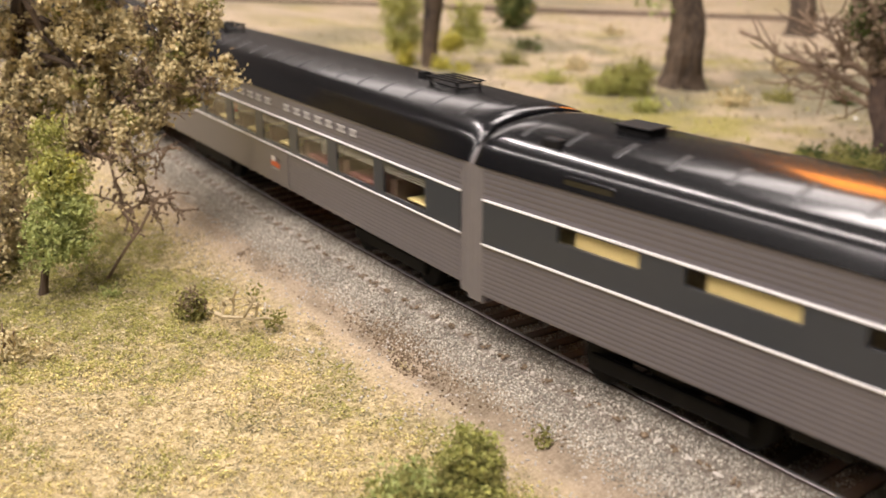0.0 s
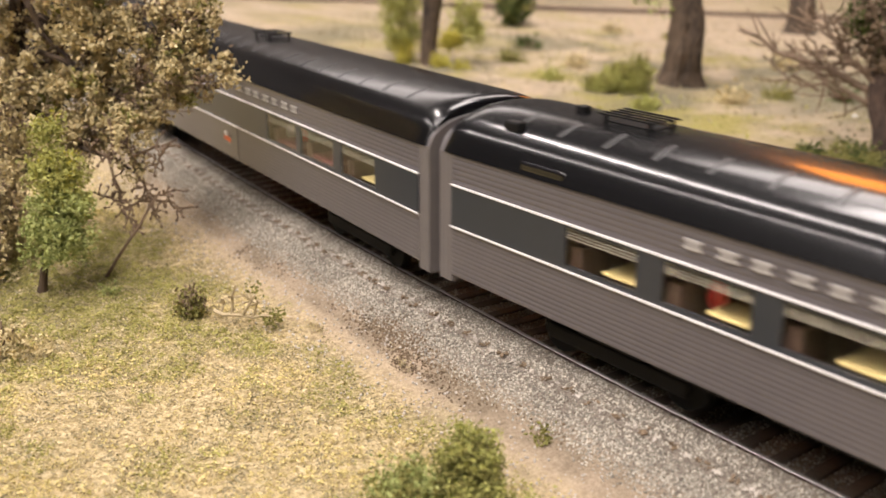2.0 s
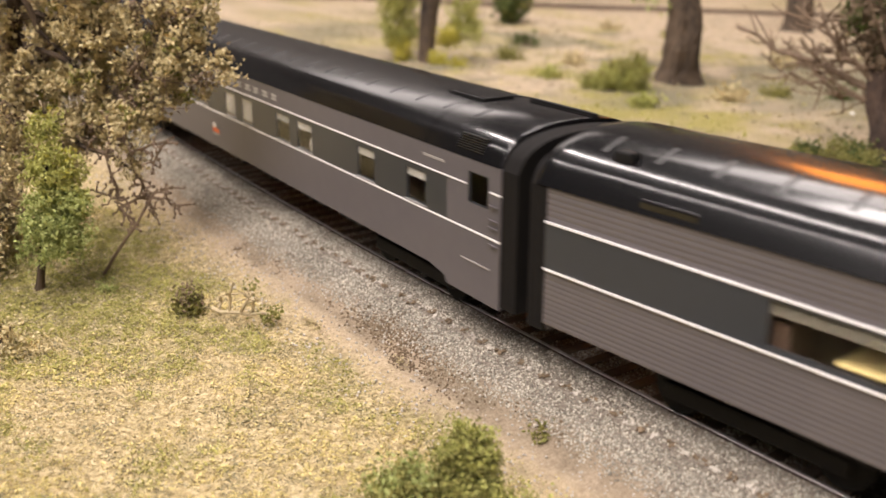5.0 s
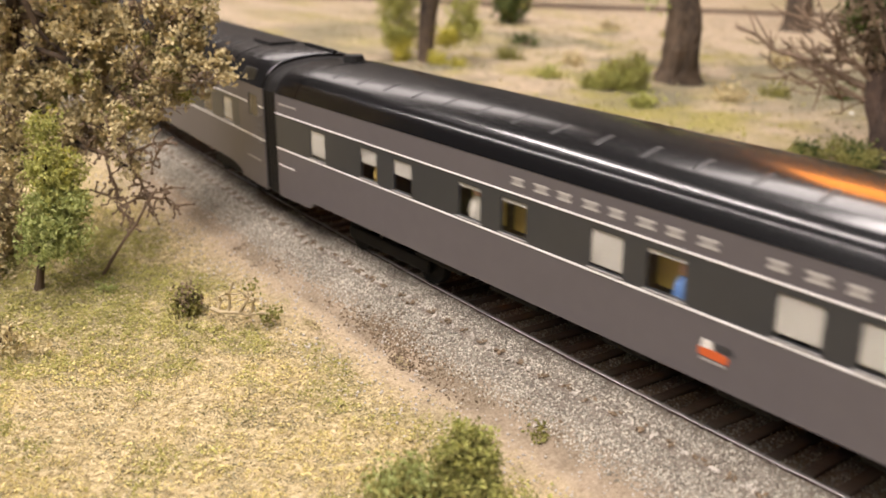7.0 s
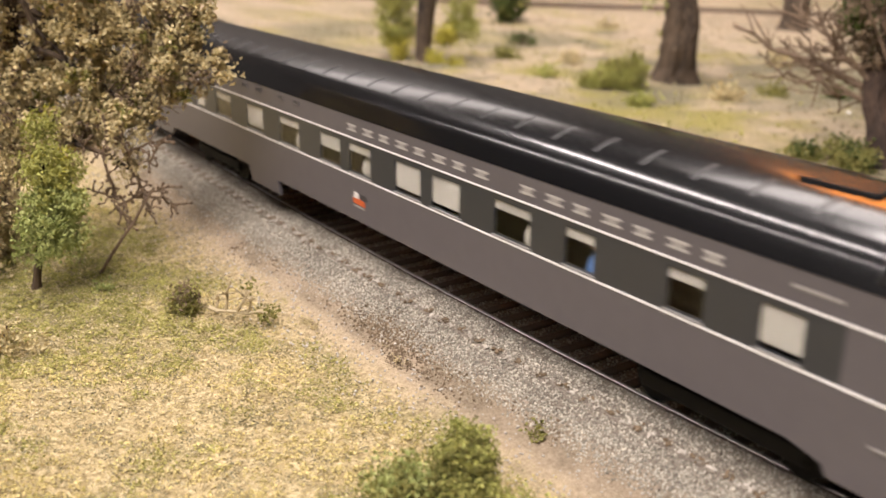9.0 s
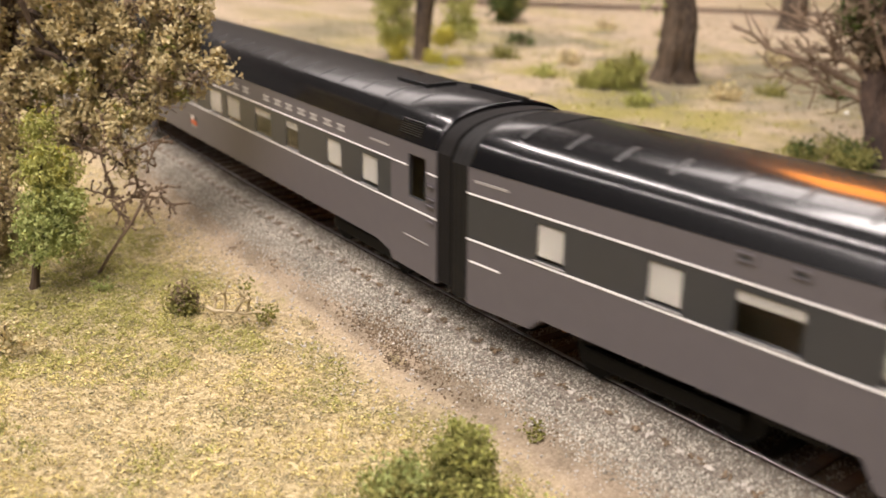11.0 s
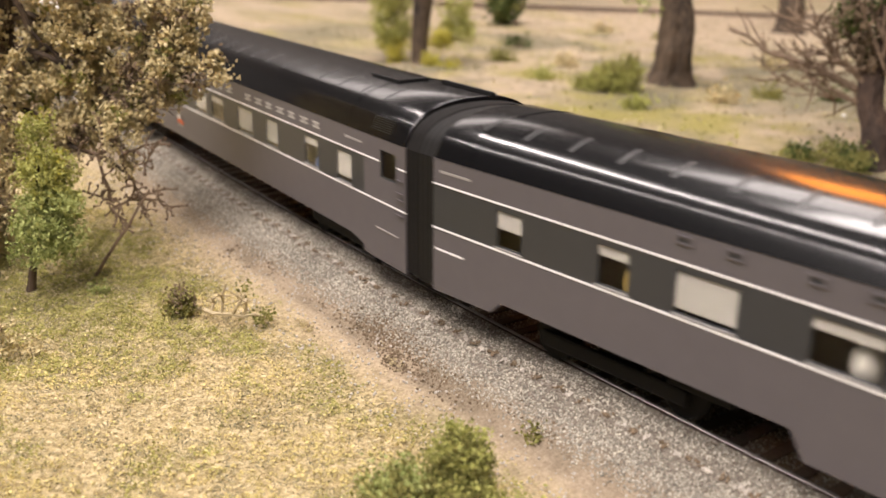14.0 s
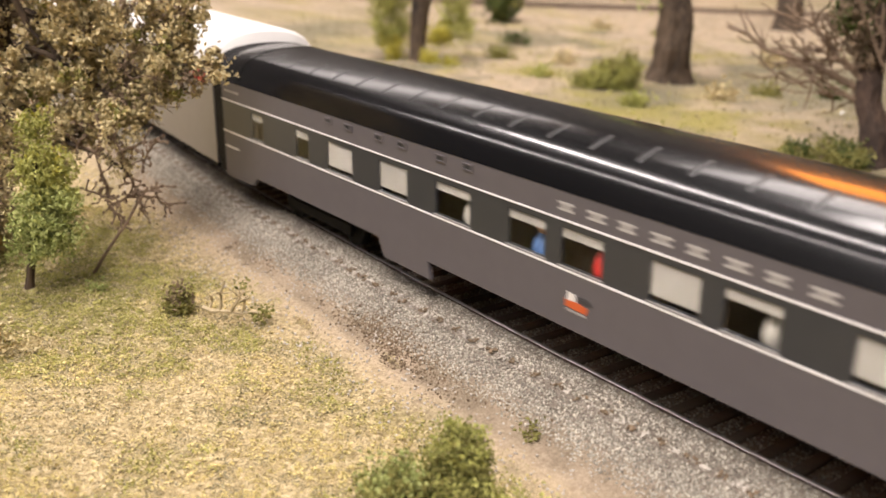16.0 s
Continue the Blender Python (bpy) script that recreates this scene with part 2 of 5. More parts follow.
def box(bm, x0, x1, y0, y1, z0, z1, bevel=0.0):
    """A box between limits in millimetres."""
    r = bmesh.ops.create_cube(bm, size=1.0)
    for v in r["verts"]:
        v.co = Vector(((x0 + x1) / 2 + v.co.x * (x1 - x0), (y0 + y1) / 2 + v.co.y * (y1 - y0), (z0 + z1) / 2 + v.co.z * (z1 - z0))) * MM
    if bevel:
        edges = {e for v in r["verts"] for e in v.link_edges}
        bmesh.ops.bevel(bm, geom=list(edges), offset=bevel * MM, segments=2, affect="EDGES", profile=0.5)
    return bm


def boxmesh(*a, **k):
    return box(bmesh.new(), *a, **k)


def outline(points, y0, y1):
    """A flat plate with the outline (x, z), in millimetres, from y0 to y1."""
    bm = bmesh.new()
    a = [bm.verts.new((x * MM, y0 * MM, z * MM)) for x, z in points]
    b = [bm.verts.new((x * MM, y1 * MM, z * MM)) for x, z in points]
    bm.faces.new(a)
    bm.faces.new(b[::-1])
    for i in range(len(a)):
        j = (i + 1) % len(a)
        bm.faces.new((a[i], b[i], b[j], a[j]))
    return bm


def panel(u0, u1, z0, z1, holes, y0, y1):
    """A wall plate with rectangular openings that go right through it."""
    us = sorted({u0, u1, *[h[0] for h in holes], *[h[1] for h in holes]})
    zs = sorted({z0, z1, *[h[2] for h in holes], *[h[3] for h in holes]})
    us, zs = [u for u in us if u0 <= u <= u1], [z for z in zs if z0 <= z <= z1]
    bm, vs = bmesh.new(), {}

    def v(i, j, k):
        if (i, j, k) not in vs:
            vs[i, j, k] = bm.verts.new((us[i] * MM, (y0, y1)[k] * MM, zs[j] * MM))
        return vs[i, j, k]

    def full(i, j):
        if not (0 <= i < len(us) - 1 and 0 <= j < len(zs) - 1):
            return False
        cu, cz = (us[i] + us[i + 1]) / 2, (zs[j] + zs[j + 1]) / 2
        return not any(h[0] < cu < h[1] and h[2] < cz < h[3] for h in holes)

    for i in range(len(us) - 1):
        for j in range(len(zs) - 1):
            if not full(i, j):
                continue
            for k in (0, 1):
                bm.faces.new((v(i, j, k), v(i + 1, j, k), v(i + 1, j + 1, k), v(i, j + 1, k)))
            for di, dj, a, c in ((-1, 0, (i, j), (i, j + 1)), (1, 0, (i + 1, j), (i + 1, j + 1)), (0, -1, (i, j), (i + 1, j)), (0, 1, (i, j + 1), (i + 1, j + 1))):
                if not full(i + di, j + dj):
                    bm.faces.new((v(*a, 0), v(*c, 0), v(*c, 1), v(*a, 1)))
    return bm


def sweep(profile, stations, closed=False, caps=True):
    """A skin over profiles (y, z) set at stations (x, scale_y, z_base, scale_z), all in millimetres."""
    bm = bmesh.new()
    rings = [[bm.verts.new((x * MM, y * sy * MM, (zb + (z - zb) * sz) * MM)) for y, z in profile] for x, sy, zb, sz in stations]
    n = len(profile)
    for a, b in zip(rings, rings[1:]):
        for i in range(n if closed else n - 1):
            j = (i + 1) % n
            bm.faces.new((a[i], a[j], b[j], b[i]))
    if caps:
        bm.faces.new(rings[0])
        bm.faces.new(rings[-1][::-1])
    return bm


def raw(name, verts, faces, mat):
    me = bpy.data.meshes.new(name)
    me.from_pydata(verts, [], faces)
    me.materials.append(mat)
    me.update()
    return me


# ---- the line of the track ----
SS = np.linspace(-2.4, 1.2, 3601)
TH = 0.5679 * SS + 1.413 * SS ** 2 / 2 - 0.3217 * SS ** 3 / 3
TH = np.where(SS < -0.45, np.interp(-0.45, SS, TH) + (0.5679 - 1.413 * 0.45 - 0.3217 * 0.2025) * (SS + 0.45), TH)
TX = np.concatenate([[0], np.cumsum((np.cos(TH[1:]) + np.cos(TH[:-1])) / 2)]) * 0.001
TY = np.concatenate([[0], np.cumsum((np.sin(TH[1:]) + np.sin(TH[:-1])) / 2)]) * 0.001
TX, TY = TX - np.interp(0, SS, TX), TY - np.interp(0, SS, TY)


def on_track(s, d=0.0):
    """The place on the track at arc length s, d metres to the right of its middle."""
    th = float(np.interp(s, SS, TH))
    return float(np.interp(s, SS, TX)) + d * math.sin(th), float(np.interp(s, SS, TY)) - d * math.cos(th), th


def car_pose(s):
    (ax, ay, _), (bx, by, _) = on_track(s - 0.104), on_track(s + 0.104)
    return pose((ax + bx) / 2, (ay + by) / 2, 0, 0, 0, math.degrees(math.atan2(by - ay, bx - ax)))


def from_track(x, y):
    """Signed distance of places from the track, positive on its right."""
    out = np.empty(len(x))
    sx, sy, st = TX[::4], TY[::4], TH[::4]
    for i in range(0, len(x), 4000):
        dx, dy = x[i:i + 4000, None] - sx, y[i:i + 4000, None] - sy
        k = np.argmin(dx * dx + dy * dy, axis=1)
        r = np.arange(len(k))
        side = np.sin(st[k]) * dx[r, k] - np.cos(st[k]) * dy[r, k]
        out[i:i + 4000] = np.sign(side) * np.sqrt(dx[r, k] ** 2 + dy[r, k] ** 2)
    return out


def lumps(x, y, scale, seed):
    """Smooth random swells between about -0.5 and 0.5."""
    u, v = np.asarray(x) * scale + seed * 17.3 + 500, np.asarray(y) * scale + seed * 5.9 + 500
    i, j = np.floor(u).astype(np.int64), np.floor(v).astype(np.int64)
    f, g = u - i, v - j
    f, g = f * f * (3 - 2 * f), g * g * (3 - 2 * g)

    def lattice(a, b):
        h = (a * 374761393 + b * 668265263 + int(seed * 1000) * 1274126177) & 0xFFFFFFFF
        h = ((h ^ (h >> 13)) * 1274126177) & 0xFFFFFFFF
        return ((h ^ (h >> 16)) & 0xFFFF) / 65535.0 - 0.5

    return (lattice(i, j) * (1 - f) + lattice(i + 1, j) * f) * (1 - g) + (lattice(i, j + 1) * (1 - f) + lattice(i + 1, j + 1) * f) * g


def height(x, y, d):
    """Ground height: a flat ballast bed, a shallow ditch and low swells beyond."""
    a = np.abs(d)
    z = np.interp(a, [0, 0.0072, 0.0086, 0.0175, 0.028, 0.036, 0.06, 0.12, 3], [-0.0027, -0.0027, -0.0010, -0.0016, -0.0064, -0.0080, -0.0072, -0.0060, -0.0060])
    z = np.where(d < 0, np.interp(a, [0, 0.018, 0.028, 0.05, 0.3, 3], [-0.0027, -0.0030, -0.0070, -0.0085, -0.0080, -0.0060]), z)
    k = np.clip((a - 0.024) / 0.03, 0, 1)
    return z + k * (lumps(x, y, 28, 3.1) * 0.0022 + lumps(x, y, 90, 8.3) * 0.0009)


def patches(x, y, spots):
    """Soft round patches (x, y, radius, amount)."""
    return sum(a * np.exp(-((x - px) ** 2 + (y - py) ** 2) / r ** 2) for px, py, r, a in spots)


def mossy(x, y):
    base = lumps(x, y, 42, 6.1) * 1.3 + lumps(x, y, 110, 2.7) * 1.1 + lumps(x, y, 300, 1.7) * 0.6 + 0.34
    return np.clip(base + patches(x, y, [(-0.207, -0.064, 0.035, 0.75), (-0.178, -0.075, 0.020, 0.45), (-0.142, -0.0686, 0.009, 0.8), (-0.138, -0.046, 0.012, 0.4), (-0.105, -0.09, 0.03, -0.5), (-0.09, -0.052, 0.016, -0.4)]), 0, 1)


def far_olive_shade(x, y):
    # Olive patches; the spots at trunk feet and bushes paint shade there.
    base = lumps(x, y, 30, 2.3) * 0.9 + lumps(x, y, 75, 7.7) * 1.3 + 0.06
    return np.clip(base + patches(x, y, [(-0.200, 0.325, 0.045, 0.8), (-0.235, 0.370, 0.06, 1.0), (-0.27, 0.42, 0.06, 0.6), (-0.492, 0.37, 0.05, 1.0), (-0.63, 0.29, 0.05, 1.0), (-0.268, 0.245, 0.016, 0.9), (-0.288, 0.262, 0.020, 1.0), (-0.305, 0.305, 0.026, 0.9), (-0.37, 0.34, 0.03, 0.5), (-0.45, 0.235, 0.035, 0.8), (-0.5, 0.6, 0.15, -0.5)]), 0, 0.9)


def far_moss(x, y):
    base = lumps(x, y, 26, 9.3) * 1.3 + lumps(x, y, 80, 4.9) * 1.2 + 0.15
    return np.clip(base + patches(x, y, [(-0.212, 0.235, 0.035, 0.9), (-0.25, 0.215, 0.03, 0.6), (-0.30, 0.245, 0.03, 0.8), (-0.39, 0.29, 0.05, 0.35), (-0.5, 0.6, 0.16, -0.8)]), 0, 1)


def ground():
    xs = np.unique(np.concatenate([np.arange(-3.0, -0.5, 0.05), np.arange(-0.5, 0.12, 0.002), np.arange(0.12, 2.01, 0.06)]).round(4))
    ys = np.unique(np.concatenate([[-0.30, -0.26, -0.22, -0.19], np.arange(-0.16, 0.10, 0.002), np.arange(0.10, 0.6, 0.007), np.arange(0.6, 2.5, 0.05)]).round(4))
    X, Y = np.meshgrid(xs, ys)
    x, y = X.ravel(), Y.ravel()
    d = from_track(x, y)
    z = height(x, y, d)
    n, m = len(xs), len(ys)
    i = (np.arange(m - 1)[:, None] * n + np.arange(n - 1)[None]).ravel()
    faces = np.stack([i, i + 1, i + n + 1, i + n], 1).tolist()
    me = raw("ground", np.stack([x, y, z], 1).tolist(), faces, GROUND)
    att = me.attributes.new("from_track", "FLOAT", "POINT")
    att.data.foreach_set("value", d)
    for name, f in (("mossy", mossy), ("far_olive_shade", far_olive_shade), ("far_moss", far_moss)):
        att = me.attributes.new(name, "FLOAT", "POINT")
        att.data.foreach_set("value", f(x, y))
    me.shade_smooth()
    tagged(new("ground", me), "tan dirt scenery base with dry yellow-green turf", "ground", kind="structure")


ground()


def ballast_shoulder():
    """The ballast heaped against the outer side of the rail."""
    ds = np.array([0.0089, 0.0100, 0.0115, 0.0130, 0.0145, 0.0160, 0.0175])
    st = np.arange(-1.0, 0.3, 0.004)
    S, D = np.meshgrid(st, ds, indexing="ij")
    th, x, y = np.interp(S, SS, TH), np.interp(S, SS, TX), np.interp(S, SS, TY)
    x, y = (x + D * np.sin(th)).ravel(), (y - D * np.cos(th)).ravel()
    z = np.interp(D.ravel(), ds[[0, 1, 4, 6]], [-0.0005, -0.0006, -0.0011, -0.0022]) + lumps(x, y, 300, 2.9) * 0.0004
    n = len(ds)
    i = (np.arange(len(st) - 1)[:, None] * n + np.arange(n - 1)[None]).ravel()
    me = raw("ballast_shoulder", np.stack([x, y, z], 1).tolist(), np.stack([i, i + 1, i + n + 1, i + n], 1).tolist(), GROUND)
    att = me.attributes.new("from_track", "FLOAT", "POINT")
    att.data.foreach_set("value", D.ravel())
    me.shade_smooth()
    tagged(new("ballast_shoulder", me), "dusty grey-brown ballast heaped beside the rail", "ballast", kind="structure")


ballast_shoulder()


def rail_mesh(d, s0, s1):
    prof = [(-0.34, 0), (0.30, 0), (0.43, -0.14), (0.45, -0.5), (0.18, -0.75), (0.18, -1.6), (0.95, -1.8), (0.95, -2.1), (-0.95, -2.1), (-0.95, -1.8), (-0.18, -1.6), (-0.18, -0.75), (-0.45, -0.5)]
    bm = bmesh.new()
    rings = []
    for s in np.arange(s0, s1, 0.012):
        x, y, th = on_track(s, d)
        rings.append([bm.verts.new((x + math.sin(th) * a * MM, y - math.cos(th) * a * MM, z * MM)) for a, z in prof])
    for a, b in zip(rings, rings[1:]):
        for i in range(len(prof)):
            j = (i + 1) % len(prof)
            f = bm.faces.new((a[i], a[j], b[j], b[i]))
            f.material_index = 0 if i < 2 else 1
    me = finish(bm, "rail")
    me.materials.append(STEEL)
    me.materials.append(RUST)
    return me


track = thing("railway_track", "curved railway track with dark sleepers and bright-topped rails", "track", kind="structure")
for d in (-0.00825, 0.00825):
    part("rail", rail_mesh(d, -2.2, 1.0), STEEL, track, "worn steel rail")


# ---- cars ----
def roof_profile(top=44.4, eave=37.0, half=17.6, lean=0.52):
    """A rounded roof whose lower flanks run down to the eaves in a leaning straight line."""
    a = np.linspace(0, math.pi / 2, 400)
    y, z = half * np.cos(a) ** 0.85, eave + (top - eave) * np.sin(a) ** 0.85
    k = int(np.argmax(-np.gradient(y) > lean * np.gradient(z)))
    y = y * half / (y[k] + (z[k] - eave) * lean)
    arc = [(float(y[i]), float(z[i])) for i in np.linspace(k, 399, 16).astype(int)]
    y0, z0 = arc[0]
    right = [(half, eave), (y0 + (half - y0) * 0.5, z0 + (eave - z0) * 0.5)] + arc
    return right + [(-u, v) for u, v in right[-2::-1]]


def roof(car, half_len, dz, seams, end_round, top):
    st = []
    end = half_len + (3.4 if end_round else -0.2)
    prof = [(y, z + dz) for y, z in roof_profile(top - dz)]
    zb = 37.0 + dz
    lead = [(0, 0.985, 0.94), (0.3, 0.998, 0.99), (0.6, 1.0, 1.0)] if not end_round else [(0, 0.965, 0.80), (0.5, 0.985, 0.89), (1.6, 0.994, 0.95), (4.0, 0.998, 0.985), (7.0, 1.0, 1.0)]
    for x, sy, sz in lead:
        st.append((-end + x, sy, zb, sz))
    u = -end + 12
    while u < end - 10:
        st += [(u, 1.0, zb, 1.0)]
        u += 9
    for x, sy, sz in reversed(lead):
        st.append((end - x, sy, zb, sz))
    ob = part("roof", sweep(prof, st), ROOF, car, "glossy black roof", smooth=True)
    # Seams cut short and coloured paler, which paints in their reflected dashes.
    ribs = []
    for s in (-1, 1):
        arc = [(y, z) for y, z in prof if 5.6 < y * s < 12.6]
        ribs.append(finish(sweep(arc, [(-0.55, 1.0, zb, 1.0), (-0.4, 1.0006, zb, 1.006), (0.4, 1.0006, zb, 1.006), (0.55, 1.0, zb, 1.0)], caps=False), "roof_seam"))
    u = seams
    while u < end - 8:
        if u > -end + 8:
            for me in ribs:
                part("roof_seam", me, SEAM, ob).location = (u * MM, 0, 0)
        u += 11.08
    return ob


def window(car, u0, u1, z0, z1, y, kind, rng):
    """A recessed pane with a frame, and what shows behind it."""
    s = -1 if y < 0 else 1
    w = part("window", panel(u0, u1, z0, z1, [(u0 + 0.16, u1 - 0.16, z0 + 0.16, z1 - 0.16)], y - s * 0.02, y - s * 0.75), DARK, car)
    pane = part("pane", boxmesh(u0 + 0.17, u1 - 0.17, *sorted((y - s * 0.10, y - s * 0.22)), z0 + 0.17, z1 - 0.17), PANE, w)
    pane.visible_shadow = False
    ya, yb = sorted((y - s * 0.32, y - s * 0.56))
    if kind == "shade":
        part("blind", boxmesh(u0 + 0.17, u1 - 0.17, ya, yb, z0 + rng.choice((0.7, 0.9, 1.1)), z1 - 0.17), SHADE, w, "cream pulled-down blind")
    elif kind == "half":
        part("blind", boxmesh(u0 + 0.17, u1 - 0.17, ya, yb, z0 + (z1 - z0) * 0.5, z1 - 0.17), SHADE, w, "cream half-drawn blind")
    elif kind == "lit":
        part("blind", boxmesh(u0 + 0.17, u1 - 0.17, ya, yb, z1 - 1.0, z1 - 0.17), SHADE, w, "cream rolled-up blind")
        yc, yd = sorted((y - s * 5.0, y - s * 5.4))
        part("inner_panel", boxmesh(u0 - 1.5, u1 + 1.5, yc, yd, z0 - 1, z1 + 1), YELLOWP, w, "mustard interior wall")
    elif kind == "top":
        part("blind", boxmesh(u0 + 0.17, u1 - 0.17, ya, yb, z1 - 2.0, z1 - 0.17), SHADE, w, "cream rolled-up blind")
    elif kind == "slats":
        for k in range(4):
            zz = z1 - 0.45 - k * 0.52
            part("slat", boxmesh(u0 + 0.17, u1 - 0.17, ya, yb, zz - 0.055, zz + 0.055), BLIND, w)
    return w


def figure(car, u, y, z, coat, size=1.0):
    """A seated painted figurine, plain in shape."""
    bm = bmesh.new()
    bmesh.ops.create_uvsphere(bm, u_segments=10, v_segments=6, radius=2.2 * MM * size, matrix=pose(u * MM, y * MM, z * MM) @ Matrix.Diagonal((0.85, 0.8, 1.3, 1)))
    a = len(bm.faces)
    bmesh.ops.create_uvsphere(bm, u_segments=8, v_segments=6, radius=1.1 * MM * size, matrix=pose(u * MM, y * MM, (z + 3.4 * size) * MM))
    bm.faces.ensure_lookup_table()
    for f in bm.faces[a:]:
        f.material_index = 1
    me = finish(bm, "figurine")
    me.materials.append(coat)
    me.materials.append(SKIN)
    return part("figurine", me, coat, car, "small painted seated figurine", smooth=True)


WHEELS = []


def truck(car, u):
    t = part("truck", boxmesh(u - 17, u + 17, -11.5, -10.2, 3.4, 6.6, bevel=0.5), BLACK, car, "black truck side frame")
    part("side_frame", boxmesh(u - 17, u + 17, 10.2, 11.5, 3.4, 6.6, bevel=0.5), BLACK, t)
    part("bolster", boxmesh(u - 4, u + 4, -10.2, 10.2, 4.0, 8.0), BLACK, t)
    for du in (-15, 15):
        bm = bmesh.new()
        for y, r1, r2 in ((-8.2, 5.2, 4.9), (8.2, 4.9, 5.2)):
            bmesh.ops.create_cone(bm, cap_ends=True, segments=20, radius1=r1 * MM, radius2=r2 * MM, depth=2.2 * MM, matrix=pose(0, y * MM, 0, 90))
        bmesh.ops.create_cone(bm, cap_ends=True, segments=8, radius1=1.0 * MM, radius2=1.0 * MM, depth=16 * MM, matrix=pose(0, 0, 0, 90))
        w = part("wheelset", bm, BLACK, t, "dark steel wheels on an axle")
        w.location = ((u + du) * MM, 0, 5.2 * MM)
        WHEELS.append((w, u + du))


def fluted(u0, u1, z0, z1, ribs, y, s):
    """A corrugated side plate: half-round ribs along the car."""
    prof = []
    n = ribs * 6
    for i in range(n + 1):
        f = i / n
        prof.append((s * (y + 0.08 * abs(math.sin(math.pi * ribs * f))), z0 + (z1 - z0) * f))
    prof += [(s * (y - 0.9), z1), (s * (y - 0.9), z0)]
    return sweep(prof, [(u0, 1, 0, 1), (u1, 1, 0, 1)], closed=True)


def emblem(car, u, z, y=-17.5):
    e = part("emblem", outline([(u - 1.2, z - 0.9), (u + 4.2, z - 1.1), (u + 4.4, z + 0.1), (u + 1.6, z + 0.5), (u - 1.2, z + 0.4)], y - 0.12, y + 0.1), ORANGE, car, "orange and white emblem")
    part("emblem_top", outline([(u - 0.9, z + 0.4), (u + 1.5, z + 0.5), (u + 1.2, z + 1.8), (u - 0.6, z + 1.9)], y - 0.12, y + 0.1), WHITE, e, "white upper patch of the emblem")
    for k in range(3):
        part("emblem_line", boxmesh(u + 1.7, u + 5.6 - k * 0.4, y - 0.11, y + 0.1, z + 0.75 + k * 0.42, z + 0.9 + k * 0.42), DARK, e, "thin dark emblem line")
    part("emblem_base", boxmesh(u - 0.8, u + 4.0, y - 0.12, y + 0.1, z - 1.75, z - 1.35), LETTER, e)


def letter_bars(car, u0, u1, z0, z1, y=-17.5, count=(8, 7)):
    total = sum(count) + 1.0
    step = (u1 - u0) / (total - 0.35)
    k = 0.0
    for word in count:
        for i in range(word):
            a = u0 + k * step
            b = a + step * (0.62 if i % 2 else 0.54)
            lb = part("lettering_bar", boxmesh(a, b, y - 0.08, y + 0.2, z0, z0 + 0.42), PALE, car, "pale plain lettering bar")
            part("bar_top", boxmesh(a, b, y - 0.08, y + 0.2, z1 - 0.42, z1), PALE, lb)
            part("bar_stem", boxmesh((a + b) / 2 - 1.3, (a + b) / 2 + 1.3, y - 0.075, y + 0.2, z0 + 0.42, z1 - 0.42), LETTER, lb)
            k += 1
        k += 1.0


def diaphragm(car, u, sign, mat, dz, fit, top=43.7):
    """The folded gangway bellows at a car's end."""
    a, b = (u, u + sign * fit)
    lo, hi = sorted((a, b))
    prof = [(y * 0.985, z + dz - 0.15) for y, z in roof_profile(top - dz)]
    prof = [(17.24, 9.6 + dz)] + prof + [(-17.24, 9.6 + dz)]
    st, n = [], max(3, int(fit / 0.8))
    for i in range(n + 1):
        st.append((lo + (hi - lo) * i / n, 1.0 if i % 2 else 0.992, 30, 1.0 if i % 2 else 0.994))
    return part("diaphragm", sweep(prof, st), mat, car, "ribbed gangway diaphragm")


